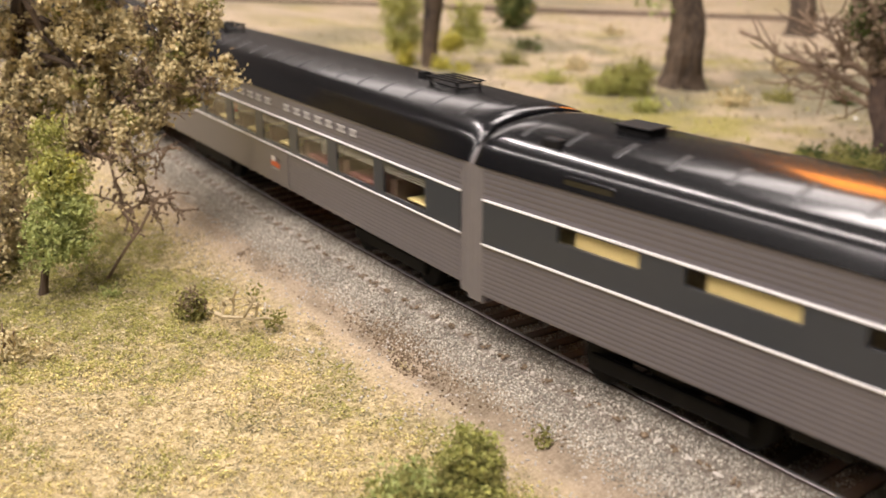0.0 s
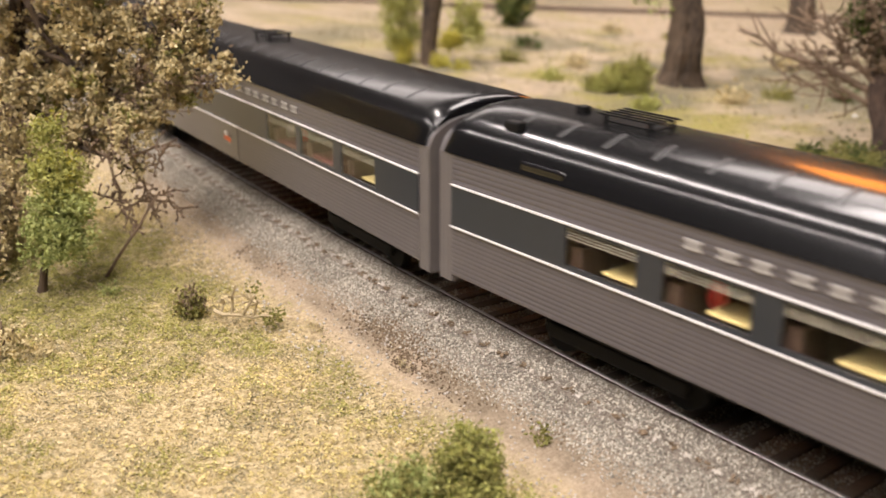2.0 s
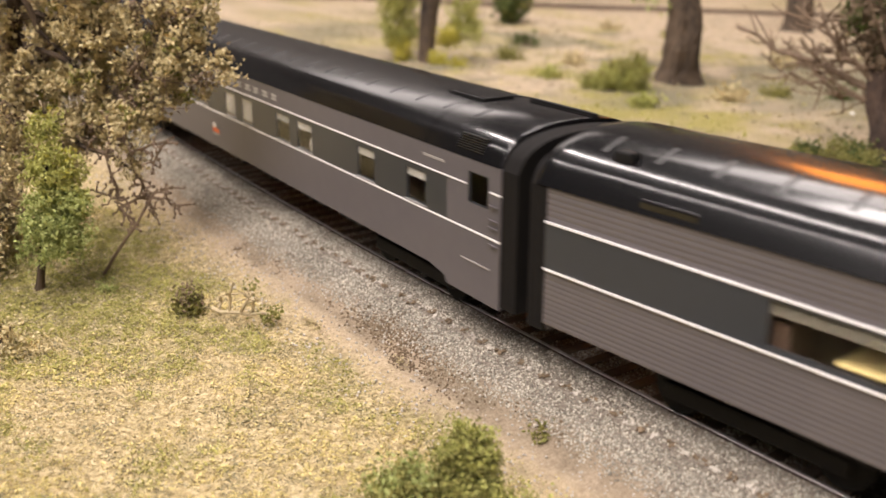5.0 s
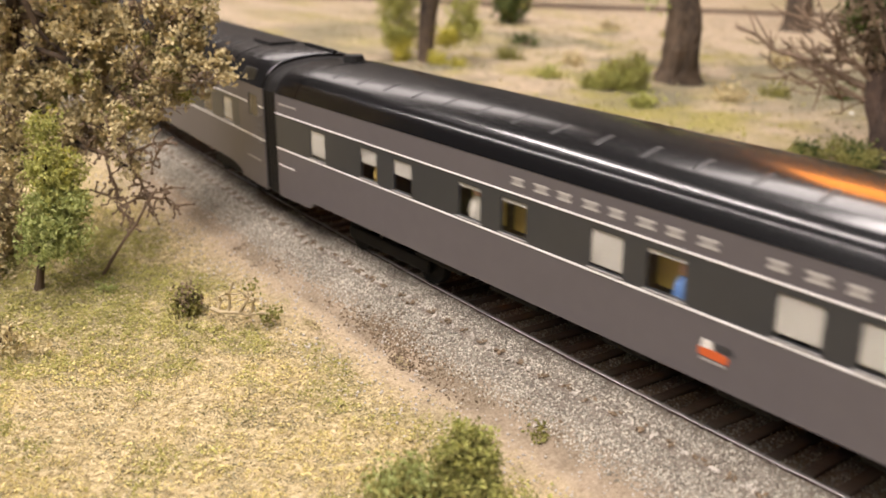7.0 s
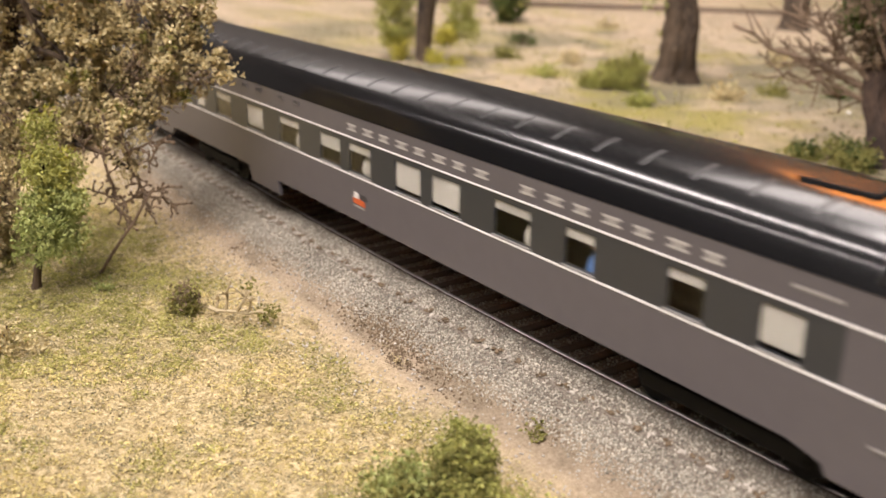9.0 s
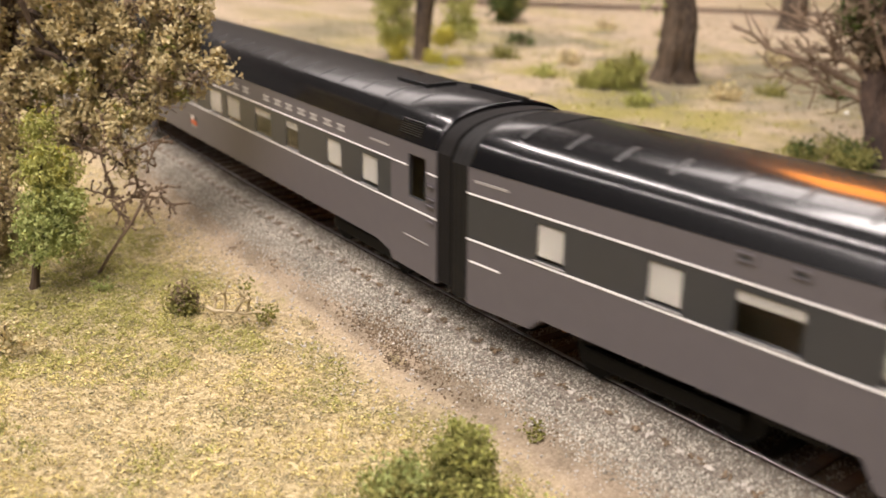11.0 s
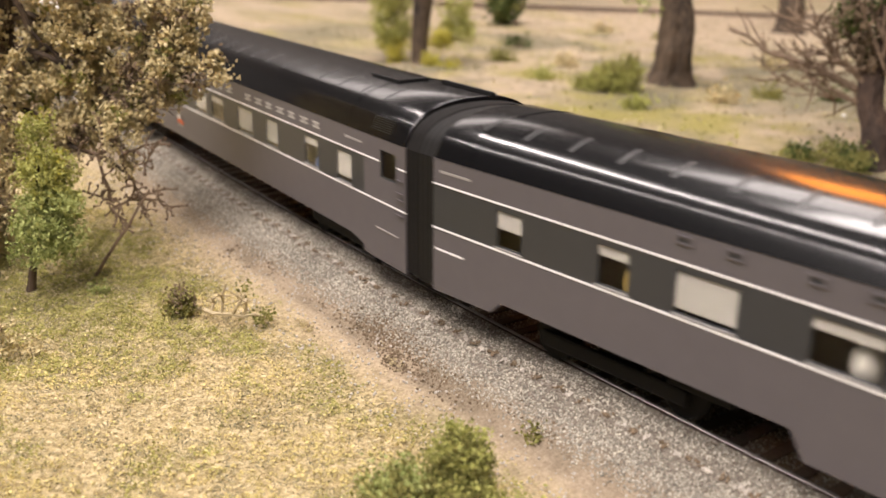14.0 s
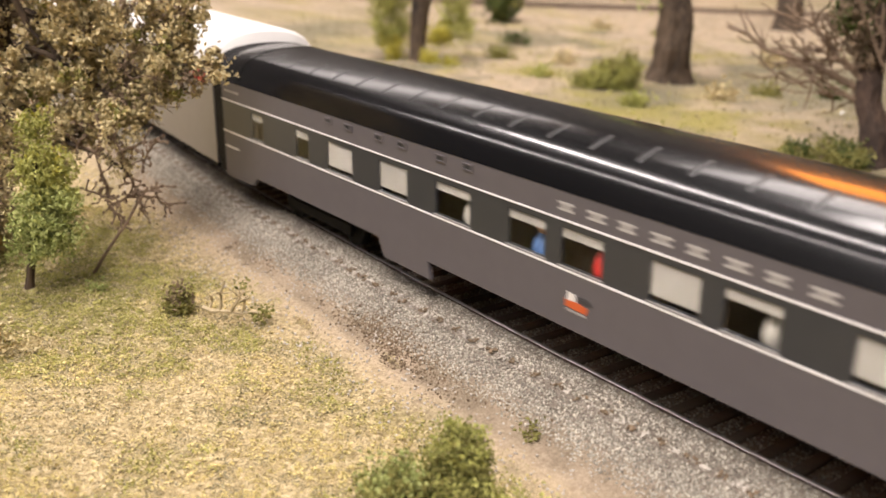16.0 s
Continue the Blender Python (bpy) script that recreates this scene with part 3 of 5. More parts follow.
def shell(car, half, dz, lower, z_low, z_up, fluting, holes, rear_band, front_band, door_low=28.2):
    """Side walls, ends, floor and ceiling of a car body."""
    rng = random.Random(int(half * 10 + dz * 100))
    eave = 36.9 + dz
    light, dark = (SILVER, DARKBLUE) if fluting else (GREY, DARK)
    for s in (-1, 1):
        ya, yb = (17.5, 16.6) if s > 0 else (-17.5, -16.6)
        if fluting:
            part("lower_side", fluted(-half, half, lower + dz, z_low, 11, 17.2, s), light, car, "fluted grey lower side", smooth=False)
            part("letterboard", fluted(-half, half, z_up, eave, 6, 17.2, s), light, car, "fluted grey letterboard")
        else:
            part("lower_side", outline([(u, z + dz if z < 20 else z) for u, z in lower] + [(front_band, z_low), (-half, z_low)], ya, yb), light, car, "smooth light grey lower side")
            part("letterboard", panel(-half, front_band, z_up, eave, [], ya, yb), light, car)
        part("window_band", panel(rear_band, front_band, z_low, z_up, holes, ya, yb), dark, car, "dark grey window band")
        if not fluting:
            dh = [(135.5, 142.3, door_low + dz, 34.5 + dz)]
            part("door", panel(front_band, half, 8.9 + dz, eave, dh, ya, yb), light, car, "light grey vestibule door")
            for a, b in ((front_band + 0.02, 135.0), (142.8, half)):
                part("stripe", boxmesh(a, b, *sorted((ya + s * 0.14, ya - s * 0.2)), z_up - 0.17, z_up + 0.17), STRIPE, car)
            part("stripe", boxmesh(front_band + 0.02, half, *sorted((ya + s * 0.14, ya - s * 0.2)), z_low - 0.19, z_low + 0.19), STRIPE, car)
            for zz in (26.4, 29.2, 21.5, 24.9):
                part("grab_iron", boxmesh(half - 3.2, half - 0.6, *sorted((ya + s * 0.5, ya + s * 0.2)), zz + dz, zz + 0.3 + dz), light, car)
            part("step_line", boxmesh(133.5, 143.0, *sorted((ya + s * 0.18, ya - s * 0.2)), 16.2 + dz, 16.5 + dz), LETTER, car)
            part("road_sign_bar", boxmesh(119, 127, *sorted((ya + s * 0.1, ya - s * 0.2)), 34.2 + dz, 34.7 + dz), LETTER, car, "small pale number bar")
            part("road_sign_bar", boxmesh(-half + 2, -half + 11, *sorted((ya + s * 0.1, ya - s * 0.2)), 34.2 + dz, 34.7 + dz), LETTER, car, "small pale number bar")
            part("marker_line", boxmesh(-half + 0.8, -half + 9.2, *sorted((ya + s * 0.1, ya - s * 0.2)), 18.1 + dz, 18.5 + dz), STRIPE, car, "short white line")
        part("stripe", boxmesh(-half, front_band, *sorted((ya + s * (0.22 if fluting else 0.14), ya - s * 0.2)), z_up - 0.17, z_up + 0.17), STRIPE, car, "thin white stripe")
        part("stripe", boxmesh(-half, front_band, *sorted((ya + s * (0.22 if fluting else 0.14), ya - s * 0.2)), z_low - 0.19, z_low + 0.19), STRIPE, car, "thin white stripe")
    for u0, u1 in ((-half, -half + 0.9), (half - 0.9, half)):
        part("end_wall", panel(u0, u1, 10 + dz, 37 + dz, [], -16.5, 16.5), light, car)
    part("floor_plate", boxmesh(-half + 1, half - 1, -16.5, 16.5, 12.6 + dz, 14.0 + dz), INNERWALL, car)
    part("inner_floor", boxmesh(-half + 1, half - 1, -16.4, 16.4, 14.05 + dz, 19.0 + dz), INSIDE, car, "brown interior floor")
    part("corridor_wall", boxmesh(-half + 2, half - 2, *((2.0, 3.0) if fluting else (-8.0, -7.4)), 19.0 + dz, 36 + dz), INSIDE if fluting else INNERWALL, car, "brown interior partition")
    part("centre_sill", boxmesh(-half + 20, half - 20, -9, 9, 6.5, 12.7 + dz), BLACK, car, "black underframe")
    for k in range(7):
        u = -half * 0.55 + k * half * 0.18 + rng.uniform(-4, 4)
        part("equipment_box", boxmesh(u - rng.uniform(4, 9), u + rng.uniform(4, 9), -12.4, -8.2, 7.2, 12.4 + dz, bevel=0.4), BLACK, car, "black underfloor equipment box")
    return rng


SMOOTH_WINDOWS = [(-127.8, -121), (-103, -96.2), (-87, -75.5), (-64, -53), (-42.8, -31), (-19.5, -9), (-5, 5.5), (16, 26.3), (30.5, 40.8), (52, 63.2), (72.5, 80.3), (96.7, 104.4), (114.4, 122)]
SKIRTED = [(-146.2, 9.2), (-129, 9.6), (-126, 12.2), (-65, 12.3), (-62.5, 8.0), (-44.5, 7.9), (-45.5, 11.8), (121, 11.8), (127, 10.6), (128.0, 8.9)]
PLAIN = [(-146.2, 9.6), (-130, 9.8), (-127.5, 11.5), (121, 11.5), (127, 10.4), (128.0, 8.9)]
COATS = {"w": CREAM, "r": REDPAINT, "b": BLUEPAINT, "y": YELLOWP, "k": RUBBER}


def smooth_car(label, dz, windows, kinds, outline_low, vents, logo_u, letters, people, door_open=False):
    car = thing("passenger_car", label, "railway carriage", "passenger train")
    half = 146.2
    z_low, z_up = 22.7 + dz, 31.8 + dz
    door_low = 25.2 if door_open else 28.2
    zb, zt = 23.35 + dz, 30.55 + dz
    holes = [(a, b, zb, zt) for a, b in windows]
    rng = shell(car, half, dz, outline_low, z_low, z_up, False, holes, -half, 128.0, door_low)
    roof(car, half, dz, -4.4 - 12 * 11.08, False, 44.4)
    for (a, b), k in zip(windows, kinds):
        window(car, a, b, zb, zt, -17.5, {"s": "shade", "h": "half", "t": "top", "o": "open", "y": "lit"}[k], rng)
        window(car, a, b, zb, zt, 17.5, "shade", rng)
        part("window_sill", boxmesh(a - 0.2, b + 0.2, -17.72, -17.4, zb - 0.22, zb + 0.02), LETTER, car)
    window(car, 135.5, 142.3, door_low + dz, 34.5 + dz, -17.5, "open", rng)
    for u in vents:
        v = part("vent", panel(u - 1.7, u + 1.7, 34.7 + dz, 36.2 + dz, [(u - 1.1, u + 1.1, 35.0 + dz, 35.9 + dz)], -17.75, -17.4), GREY, car, "small square vent")
        part("vent_mesh", boxmesh(u - 1.1, u + 1.1, -17.52, -17.45, 35.0 + dz, 35.9 + dz), DARK, v)
    emblem(car, logo_u - 0.8, 17.0 + dz)
    letter_bars(car, letters[0], letters[1], 33.4 + dz, 35.0 + dz)
    for u, c in people:
        figure(car, u, -14.0, (27.6 if u > 130 else 23.2 if c == "b" else 24.3) + dz, COATS[c], 1.25)
    # roof fittings: flat hatch with raised rims, walkway strip, side grille, joints
    zr = 44.4
    part("roof_hatch", boxmesh(109, 121, -3.6, 3.6, zr - 1.2, zr + 0.1, bevel=0.1), ROOF, car, "flat black roof hatch")
    part("hatch_rim", boxmesh(108.4, 121.6, -4.3, -3.7, zr - 0.9, zr + 0.4, bevel=0.15), BLACK, car)
    part("hatch_rim", boxmesh(121.0, 121.7, -3.7, 3.7, zr - 0.9, zr + 0.5, bevel=0.15), BLACK, car)
    strap = [(y * 1.004, 37 + dz + (z - 37 - dz) * 1.012) for y, z in [(y, z + dz) for y, z in roof_profile(zr - dz)]]
    for u in (119.2, -136.5):
        part("roof_strap", sweep(strap, [(u, 1, 37, 1), (u + 0.9, 1, 37, 1)]), ROOF, car, "thin black strap over the roof")
    part("walkway_strip", boxmesh(126, 146, 4.4, 5.4, zr - 0.8, zr + 0.5), BLACK, car)
    for k in range(7):
        z = 38.3 + k * 0.42 + dz
        y = -17.6 + (z - 37 - dz) * 0.52
        part("grille_slat", boxmesh(131.0, 139.5, y - 0.22, y + 0.3, z, z + 0.2), SEAM, car)
    if not vents:
        bm = bmesh.new()
        bmesh.ops.create_cone(bm, cap_ends=True, segments=20, radius1=3.2 * MM, radius2=2.6 * MM, depth=1.8 * MM, matrix=pose(-141 * MM, 3.5 * MM, (zr + 0.3) * MM))
        part("roof_vent", bm, BLACK, car, "round black roof ventilator")
    diaphragm(car, half, 1, RUBBER, dz, 4.9)
    # Rear bellows coloured black to paint the dark of the gap between cars.
    diaphragm(car, -half, -1, BLACK, dz, 4.9)
    truck(car, -104)
    truck(car, 104)
    return car


def fluted_car(label, dz, half, windows, narrow, logo_u, letters, people, boxes, rear=None, bare=()):
    car = thing("passenger_car", label, "railway carriage", "passenger train")
    z_low, z_up = 21.85 + dz, 30.6 + dz
    zb, zt = (27.0 + dz, 30.2 + dz) if narrow else (22.7 + dz, 30.0 + dz)
    holes = [(a, b, zb, zt) for a, b in windows]
    rng = shell(car, half, dz, 11.2, z_low, z_up, True, holes, -half, half)
    roof(car, half, dz, 2.6 - 13 * 11.08, True, 45.6)
    for i, (a, b) in enumerate(windows):
        window(car, a, b, zb, zt, -17.5, "open" if narrow else "slats", rng)
        window(car, a, b, zb, zt, 17.5, "shade", rng)
        if narrow:
            part("inner_panel", boxmesh(a + 3.6, b + 0.2, -16.35, -16.1, 26.6 + dz, 30.6 + dz), TABLE, car, "yellow interior panel")
        else:
            if i not in bare:
                part("table", boxmesh((a + b) / 2 - 0.5, (a + b) / 2 + 7.2, -16.1, -5.0, 22.9 + dz, 23.5 + dz, bevel=0.2), TABLE, car, "yellow dining table")
            else:
                part("seat", boxmesh(a + 3.5, b - 0.8, -15.8, -9.0, 19.0 + dz, 23.4 + dz, bevel=0.5), REDSEAT, car, "dull red seat")
            part("bench", boxmesh(a - 0.5, a + 2.6, -15.4, -8, 19.0 + dz, 26.0 + dz, bevel=0.4), SEAT, car, "red-brown bench")
    if logo_u is not None:
        part("emblem_panel", boxmesh(logo_u - 11, logo_u + 10, -17.40, -17.1, 11.4 + dz, 21.4 + dz), SILVER, car, "smooth grey emblem panel")
        emblem(car, logo_u, 17.0 + dz, -17.40)
    if letters:
        letter_bars(car, letters[0], letters[1], 33.1 + dz, 34.8 + dz, -17.5)
    for u, c in people:
        figure(car, u, -11.5, 24.6 + dz, COATS[c])
    for u in boxes:
        zr = 45.6
        if half > 140:
            b = part("roof_vent", boxmesh(u - 3.6, u + 3.8, -2.6, 2.6, zr - 0.6, zr + 1.0, bevel=0.3), BLACK, car, "small black box-shaped roof ventilator")
            part("vent_lid", boxmesh(u - 4.0, u + 4.2, -3.0, 3.0, zr + 1.0, zr + 1.4, bevel=0.15), BLACK, b)
            continue
        b = part("roof_vent", boxmesh(u - 5, u + 5.5, -2.2, 2.2, zr - 0.6, zr + 0.12), BLACK, car, "black slatted roof ventilator")
        for du in (-5.4, 5.2):
            part("bracket", boxmesh(u + du, u + du + 0.6, -3.6, 3.6, zr + 1.15, zr + 1.45, bevel=0.1), BLACK, b)
            for y in (-3.3, 2.8):
                part("post", boxmesh(u + du, u + du + 0.6, y, y + 0.5, zr - 0.9, zr + 1.2), BLACK, b)
        for k in range(5):
            part("slat", boxmesh(u - 6.5, u + 6.8, -3.8 + k * 1.75, -3.4 + k * 1.75, zr + 1.4, zr + 1.7), BLACK, b)
        if half < 110:
            part("roof_lug", boxmesh(u - 16, u - 13.6, 0, 2.2, zr - 0.6, zr + 1.1, bevel=0.3), BLACK, car)
    part("roof_scoop", boxmesh(-half + 11, -half + 15, -13.6, -11.0, 42.4, 44.6, bevel=0.5), BLACK, car)
    part("roof_scoop", boxmesh(-half + 20, -half + 31, -17.3, -15.8, 37.6 + dz, 39.2 + dz, bevel=0.4), ROOF, car)
    diaphragm(car, half, 1, GREYDIA, dz, 4.2, 43.0)
    diaphragm(car, -half, -1, rear or GREYDIA, dz, 4.2, 43.0)
    truck(car, half - 40)
    truck(car, -half + 40)
    return car


FLUTED1 = [(-67, -50), (-44.9, -27.5), (-22.8, -4.8), (-0.2, 17.8), (22.4, 40.5), (45.2, 64.0), (68.2, 86.3)]
FLUTED2 = [(-82.4, -61), (-58.1, -40), (-32.1, -13.8), (45.8, 65.2), (67.8, 87), (90.8, 108.1)]
FLUTED0 = [(-127, -108.6), (-100, -79.7), (-70.5, -50), (-40, -20), (-10, 10), (20, 40), (50, 70), (80, 100)]
CAR3_WINDOWS = [(-128.5, -121.3), (-105.5, -98.5), (-92, -84.9), (-68.9, -61.4), (-55.6, -48), (-31.5, -23.8), (-18.9, -10.4), (5.7, 13.6), (18.9, 26.6), (43.3, 52), (56.6, 65.5), (90, 98), (112, 120)]
SPEED = 0.0977
# small unevenness of the run, in metres
LAG = {0.5: -0.001, 1.0: -0.0009, 1.5: 0.0005, 2.0: -0.0008, 3.0: -0.0006, 3.5: -0.0013, 4.0: -0.0018, 6.0: 0.002, 6.5: 0.0041, 7.0: 0.001, 7.5: -0.0004, 8.0: -0.0018, 8.5: 0.0006, 9.0: 0.0007, 12.0: -0.0012, 13.0: -0.0010, 13.5: 0.0004, 14.0: -0.0008, 16.0: -0.0015}
CARS = [
    (fluted_car("fluted grey dining kitchen car with a black roof", 0.7, 146.2, FLUTED0, True, None, (-60, 40), [], (-124, -20)), 0.0545),
    (fluted_car("fluted grey dining car with wide windows and yellow tables", -0.5, 99.4, FLUTED1, False, 6.0, (-41, 56.6), [(-38, "r"), (29, "w"), (33.5, "w")], (-67, 71), None, (4, 5)), -0.2005),
    (fluted_car("fluted grey lounge car with a blank middle band", -0.4, 126.9, FLUTED2, False, 12.5, (-32, 67), [(-24, "y"), (50, "w"), (56, "r")], (11.5,), RUBBER, (3, 4)), -0.4361),
    (smooth_car("two-tone grey sleeping car with cream blinds", 0.0, CAR3_WINDOWS, "shhyysysstttt", PLAIN, [], -4.8, (-52.5, 45), [(-66, "w"), (-13, "b"), (62, "w"), (-101, "y")]), -0.7196),
    (smooth_car("two-tone grey sleeping car with a skirt panel", -0.8, SMOOTH_WINDOWS, "sststhtssttts", SKIRTED, [-86, -77, -64, -55, -41, -32], -1.0, (-5, 108), [(61, "w"), (78, "b"), (-35, "w"), (0, "w")]), -1.0224),
    (smooth_car("two-tone grey sleeping car with a figure at the door", -0.7, SMOOTH_WINDOWS, "htstsstssttss", SKIRTED, [-86, -77, -64, -55, -41, -32], -1.0, (-7, 107.5), [(-57, "w"), (2, "b"), (79, "w"), (139.6, "k"), (-97, "y")], True), -1.3252),
    (smooth_car("two-tone grey rear sleeping car", -1.5, SMOOTH_WINDOWS, "ttsstttstssts", SKIRTED, [-86, -77, -64, -55, -41, -32], -1.0, (-6, 106.6), [(-34, "w"), (-13, "b"), (3, "r"), (38, "w"), (101, "b")]), -1.6280),
]


def white_car():
    car = thing("mail_car", "silver-grey mail car with a bright white roof", "railway carriage", "passenger train")
    half = 146.2
    for s in (-1, 1):
        ya, yb = sorted((s * 17.5, s * 16.6))
        part("side", panel(-half, half, 8.5, 37, [(-20, 5, 14, 33), (60, 85, 14, 33)], ya, yb), ALUMINIUM, car, "plain silver-grey side")
        for u in (-20, 60):
            part("sliding_door", boxmesh(u, u + 25, *sorted((s * 17.1, s * 16.7)), 14, 33), ALUMINIUM, car)
        part("red_panel", boxmesh(126, 140, *sorted((s * 17.62, s * 17.3)), 32, 35), REDPAINT, car, "small red panel")
    for u0, u1 in ((-half, -half + 0.9), (half - 0.9, half)):
        part("end_wall", panel(u0, u1, 10, 37, [], -16.5, 16.5), ALUMINIUM, car)
    prof = roof_profile(47.5)
    part("roof", sweep(prof, [(-half, 0.97, 37, 0.9), (-half + 2, 1, 37, 1), (half - 2, 1, 37, 1), (half, 0.97, 37, 0.9)]), WHITE, car, "glossy white roof", smooth=True)
    part("centre_sill", boxmesh(-half + 5, half - 5, -15, 15, 7, 12.5), BLACK, car)
    diaphragm(car, half, 1, RUBBER, 0, 4.9)
    truck(car, -104)
    truck(car, 104)
    return car


CARS.append((white_car(), -1.9308))

# ---- plants ----
def leaves(name, blobs, count, size, mat, parent, seed, label="", hollow=0.35, flat=0.45, clump=18, loose=1.05):
    """Many small bent leaf scraps, gathered in clumps inside soft blobs (x, y, z, rx, ry, rz in metres)."""
    rng = np.random.default_rng(seed)
    vol = np.array([b[3] * b[4] * b[5] for b in blobs]) ** 0.67
    n_cl = max(6, count // clump)
    pick = rng.choice(len(blobs), n_cl, p=vol / vol.sum())
    v = rng.normal(size=(n_cl, 3))
    v /= np.linalg.norm(v, axis=1)[:, None]
    r = (hollow + (1 - hollow) * rng.random(n_cl) ** 0.6) * (0.82 + 0.36 * rng.random(n_cl))
    B = np.array(blobs)
    cl = B[pick, :3] + v * r[:, None] * B[pick, 3:6]
    k = rng.integers(0, n_cl, count)
    c = cl[k] + rng.normal(size=(count, 3)) * size * loose
    s = size * (0.45 + 0.75 * rng.random(count))
    a = rng.normal(size=(count, 3))
    a /= np.linalg.norm(a, axis=1)[:, None]
    b = np.cross(a, rng.normal(size=(count, 3)))
    b /= np.linalg.norm(b, axis=1)[:, None]
    n = np.cross(a, b)
    w = s[:, None] * (0.35 + 0.35 * rng.random((count, 1)))
    s = s[:, None]
    P = np.stack([c - a * s * 0.6, c + b * w * 0.6 + n * s * flat * 0.4, c + a * s * 0.6, c - b * w * 0.6 + n * s * flat * 0.4, c - n * s * 0.25], 1)
    i = (np.arange(count) * 5)[:, None]
    F = np.concatenate([i + [0, 1, 4], i + [1, 2, 4], i + [2, 3, 4], i + [3, 0, 4]])
    return part(name, raw(name, P.reshape(-1, 3).tolist(), F.tolist(), mat), mat, parent, label)


def limb(bm, points, r0, r1, sides=6, rough=0.0, seed=0):
    """A tapered branch along points, in metres."""
    rng = random.Random(seed)
    pts = [Vector(p) for p in points]
    rings = []
    for i, p in enumerate(pts):
        t = (pts[min(i + 1, len(pts) - 1)] - pts[max(i - 1, 0)]).normalized()
        x = t.orthogonal().normalized()
        y = t.cross(x)
        f = i / max(1, len(pts) - 1)
        r = r0 + (r1 - r0) * f
        rings.append([bm.verts.new(p + (x * math.cos(q) + y * math.sin(q)) * r * (1 + rough * rng.uniform(-1, 1))) for q in (2 * math.pi * k / sides for k in range(sides))])
    for a, b in zip(rings, rings[1:]):
        for k in range(sides):
            j = (k + 1) % sides
            bm.faces.new((a[k], a[j], b[j], b[k]))
    bm.faces.new(rings[0][::-1])
    bm.faces.new(rings[-1])


def wander(p, q, steps, jitter, rng):
    p, q = Vector(p), Vector(q)
    out = [p]
    for i in range(1, steps):
        out.append(p.lerp(q, i / steps) + Vector([rng.uniform(-1, 1) * jitter for _ in range(3)]))
    return out + [q]


def twigs(start, count, reach, direction, r, seed, spread=0.9, forks=2):
    """A spray of thin forked twigs."""
    rng = random.Random(seed)
    bm = bmesh.new()
    for k in range(count):
        d = (Vector(direction) + Vector([rng.gauss(0, spread) for _ in range(3)])).normalized()
        ln = reach * rng.uniform(0.45, 1.0)
        p = Vector(start) + Vector([rng.gauss(0, reach * 0.10) for _ in range(3)])
        pts = wander(p, p + d * ln, 4, ln * 0.10, rng)
        limb(bm, pts, r, r * 0.45, 5)
        for f in range(forks):
            i = rng.choice((1, 2, 3))
            e = (d + Vector([rng.gauss(0, 0.9) for _ in range(3)])).normalized()
            l2 = ln * rng.uniform(0.25, 0.5)
            q = wander(pts[i], pts[i] + e * l2, 2, l2 * 0.12, rng)
            limb(bm, q, r * 0.6, r * 0.3, 4)
    return bm


def trunk_mesh(points, r0, r1, sides, rough, seed):
    bm = bmesh.new()
    rng = random.Random(seed)
    pts = [Vector(p) for p in points]
    fine = []
    for a, b in zip(pts, pts[1:]):
        fine += [a.lerp(b, k / 4) for k in range(4)]
    fine.append(pts[-1])
    rings = []
    groove = [rng.uniform(-1, 1) for _ in range(sides)]
    for i, p in enumerate(fine):
        f = i / (len(fine) - 1)
        r = r0 + (r1 - r0) * f + r0 * 0.45 * max(0, 1 - f * 7) ** 2
        rings.append([bm.verts.new(p + Vector((math.cos(q), math.sin(q), 0)) * r * (1 + rough * (groove[k] + 0.4 * rng.uniform(-1, 1)))) for k, q in enumerate(2 * math.pi * j / sides for j in range(sides))])
    for a, b in zip(rings, rings[1:]):
        for k in range(sides):
            j = (k + 1) % sides
            bm.faces.new((a[k], a[j], b[j], b[k]))
    bm.faces.new(rings[-1])
    return bm


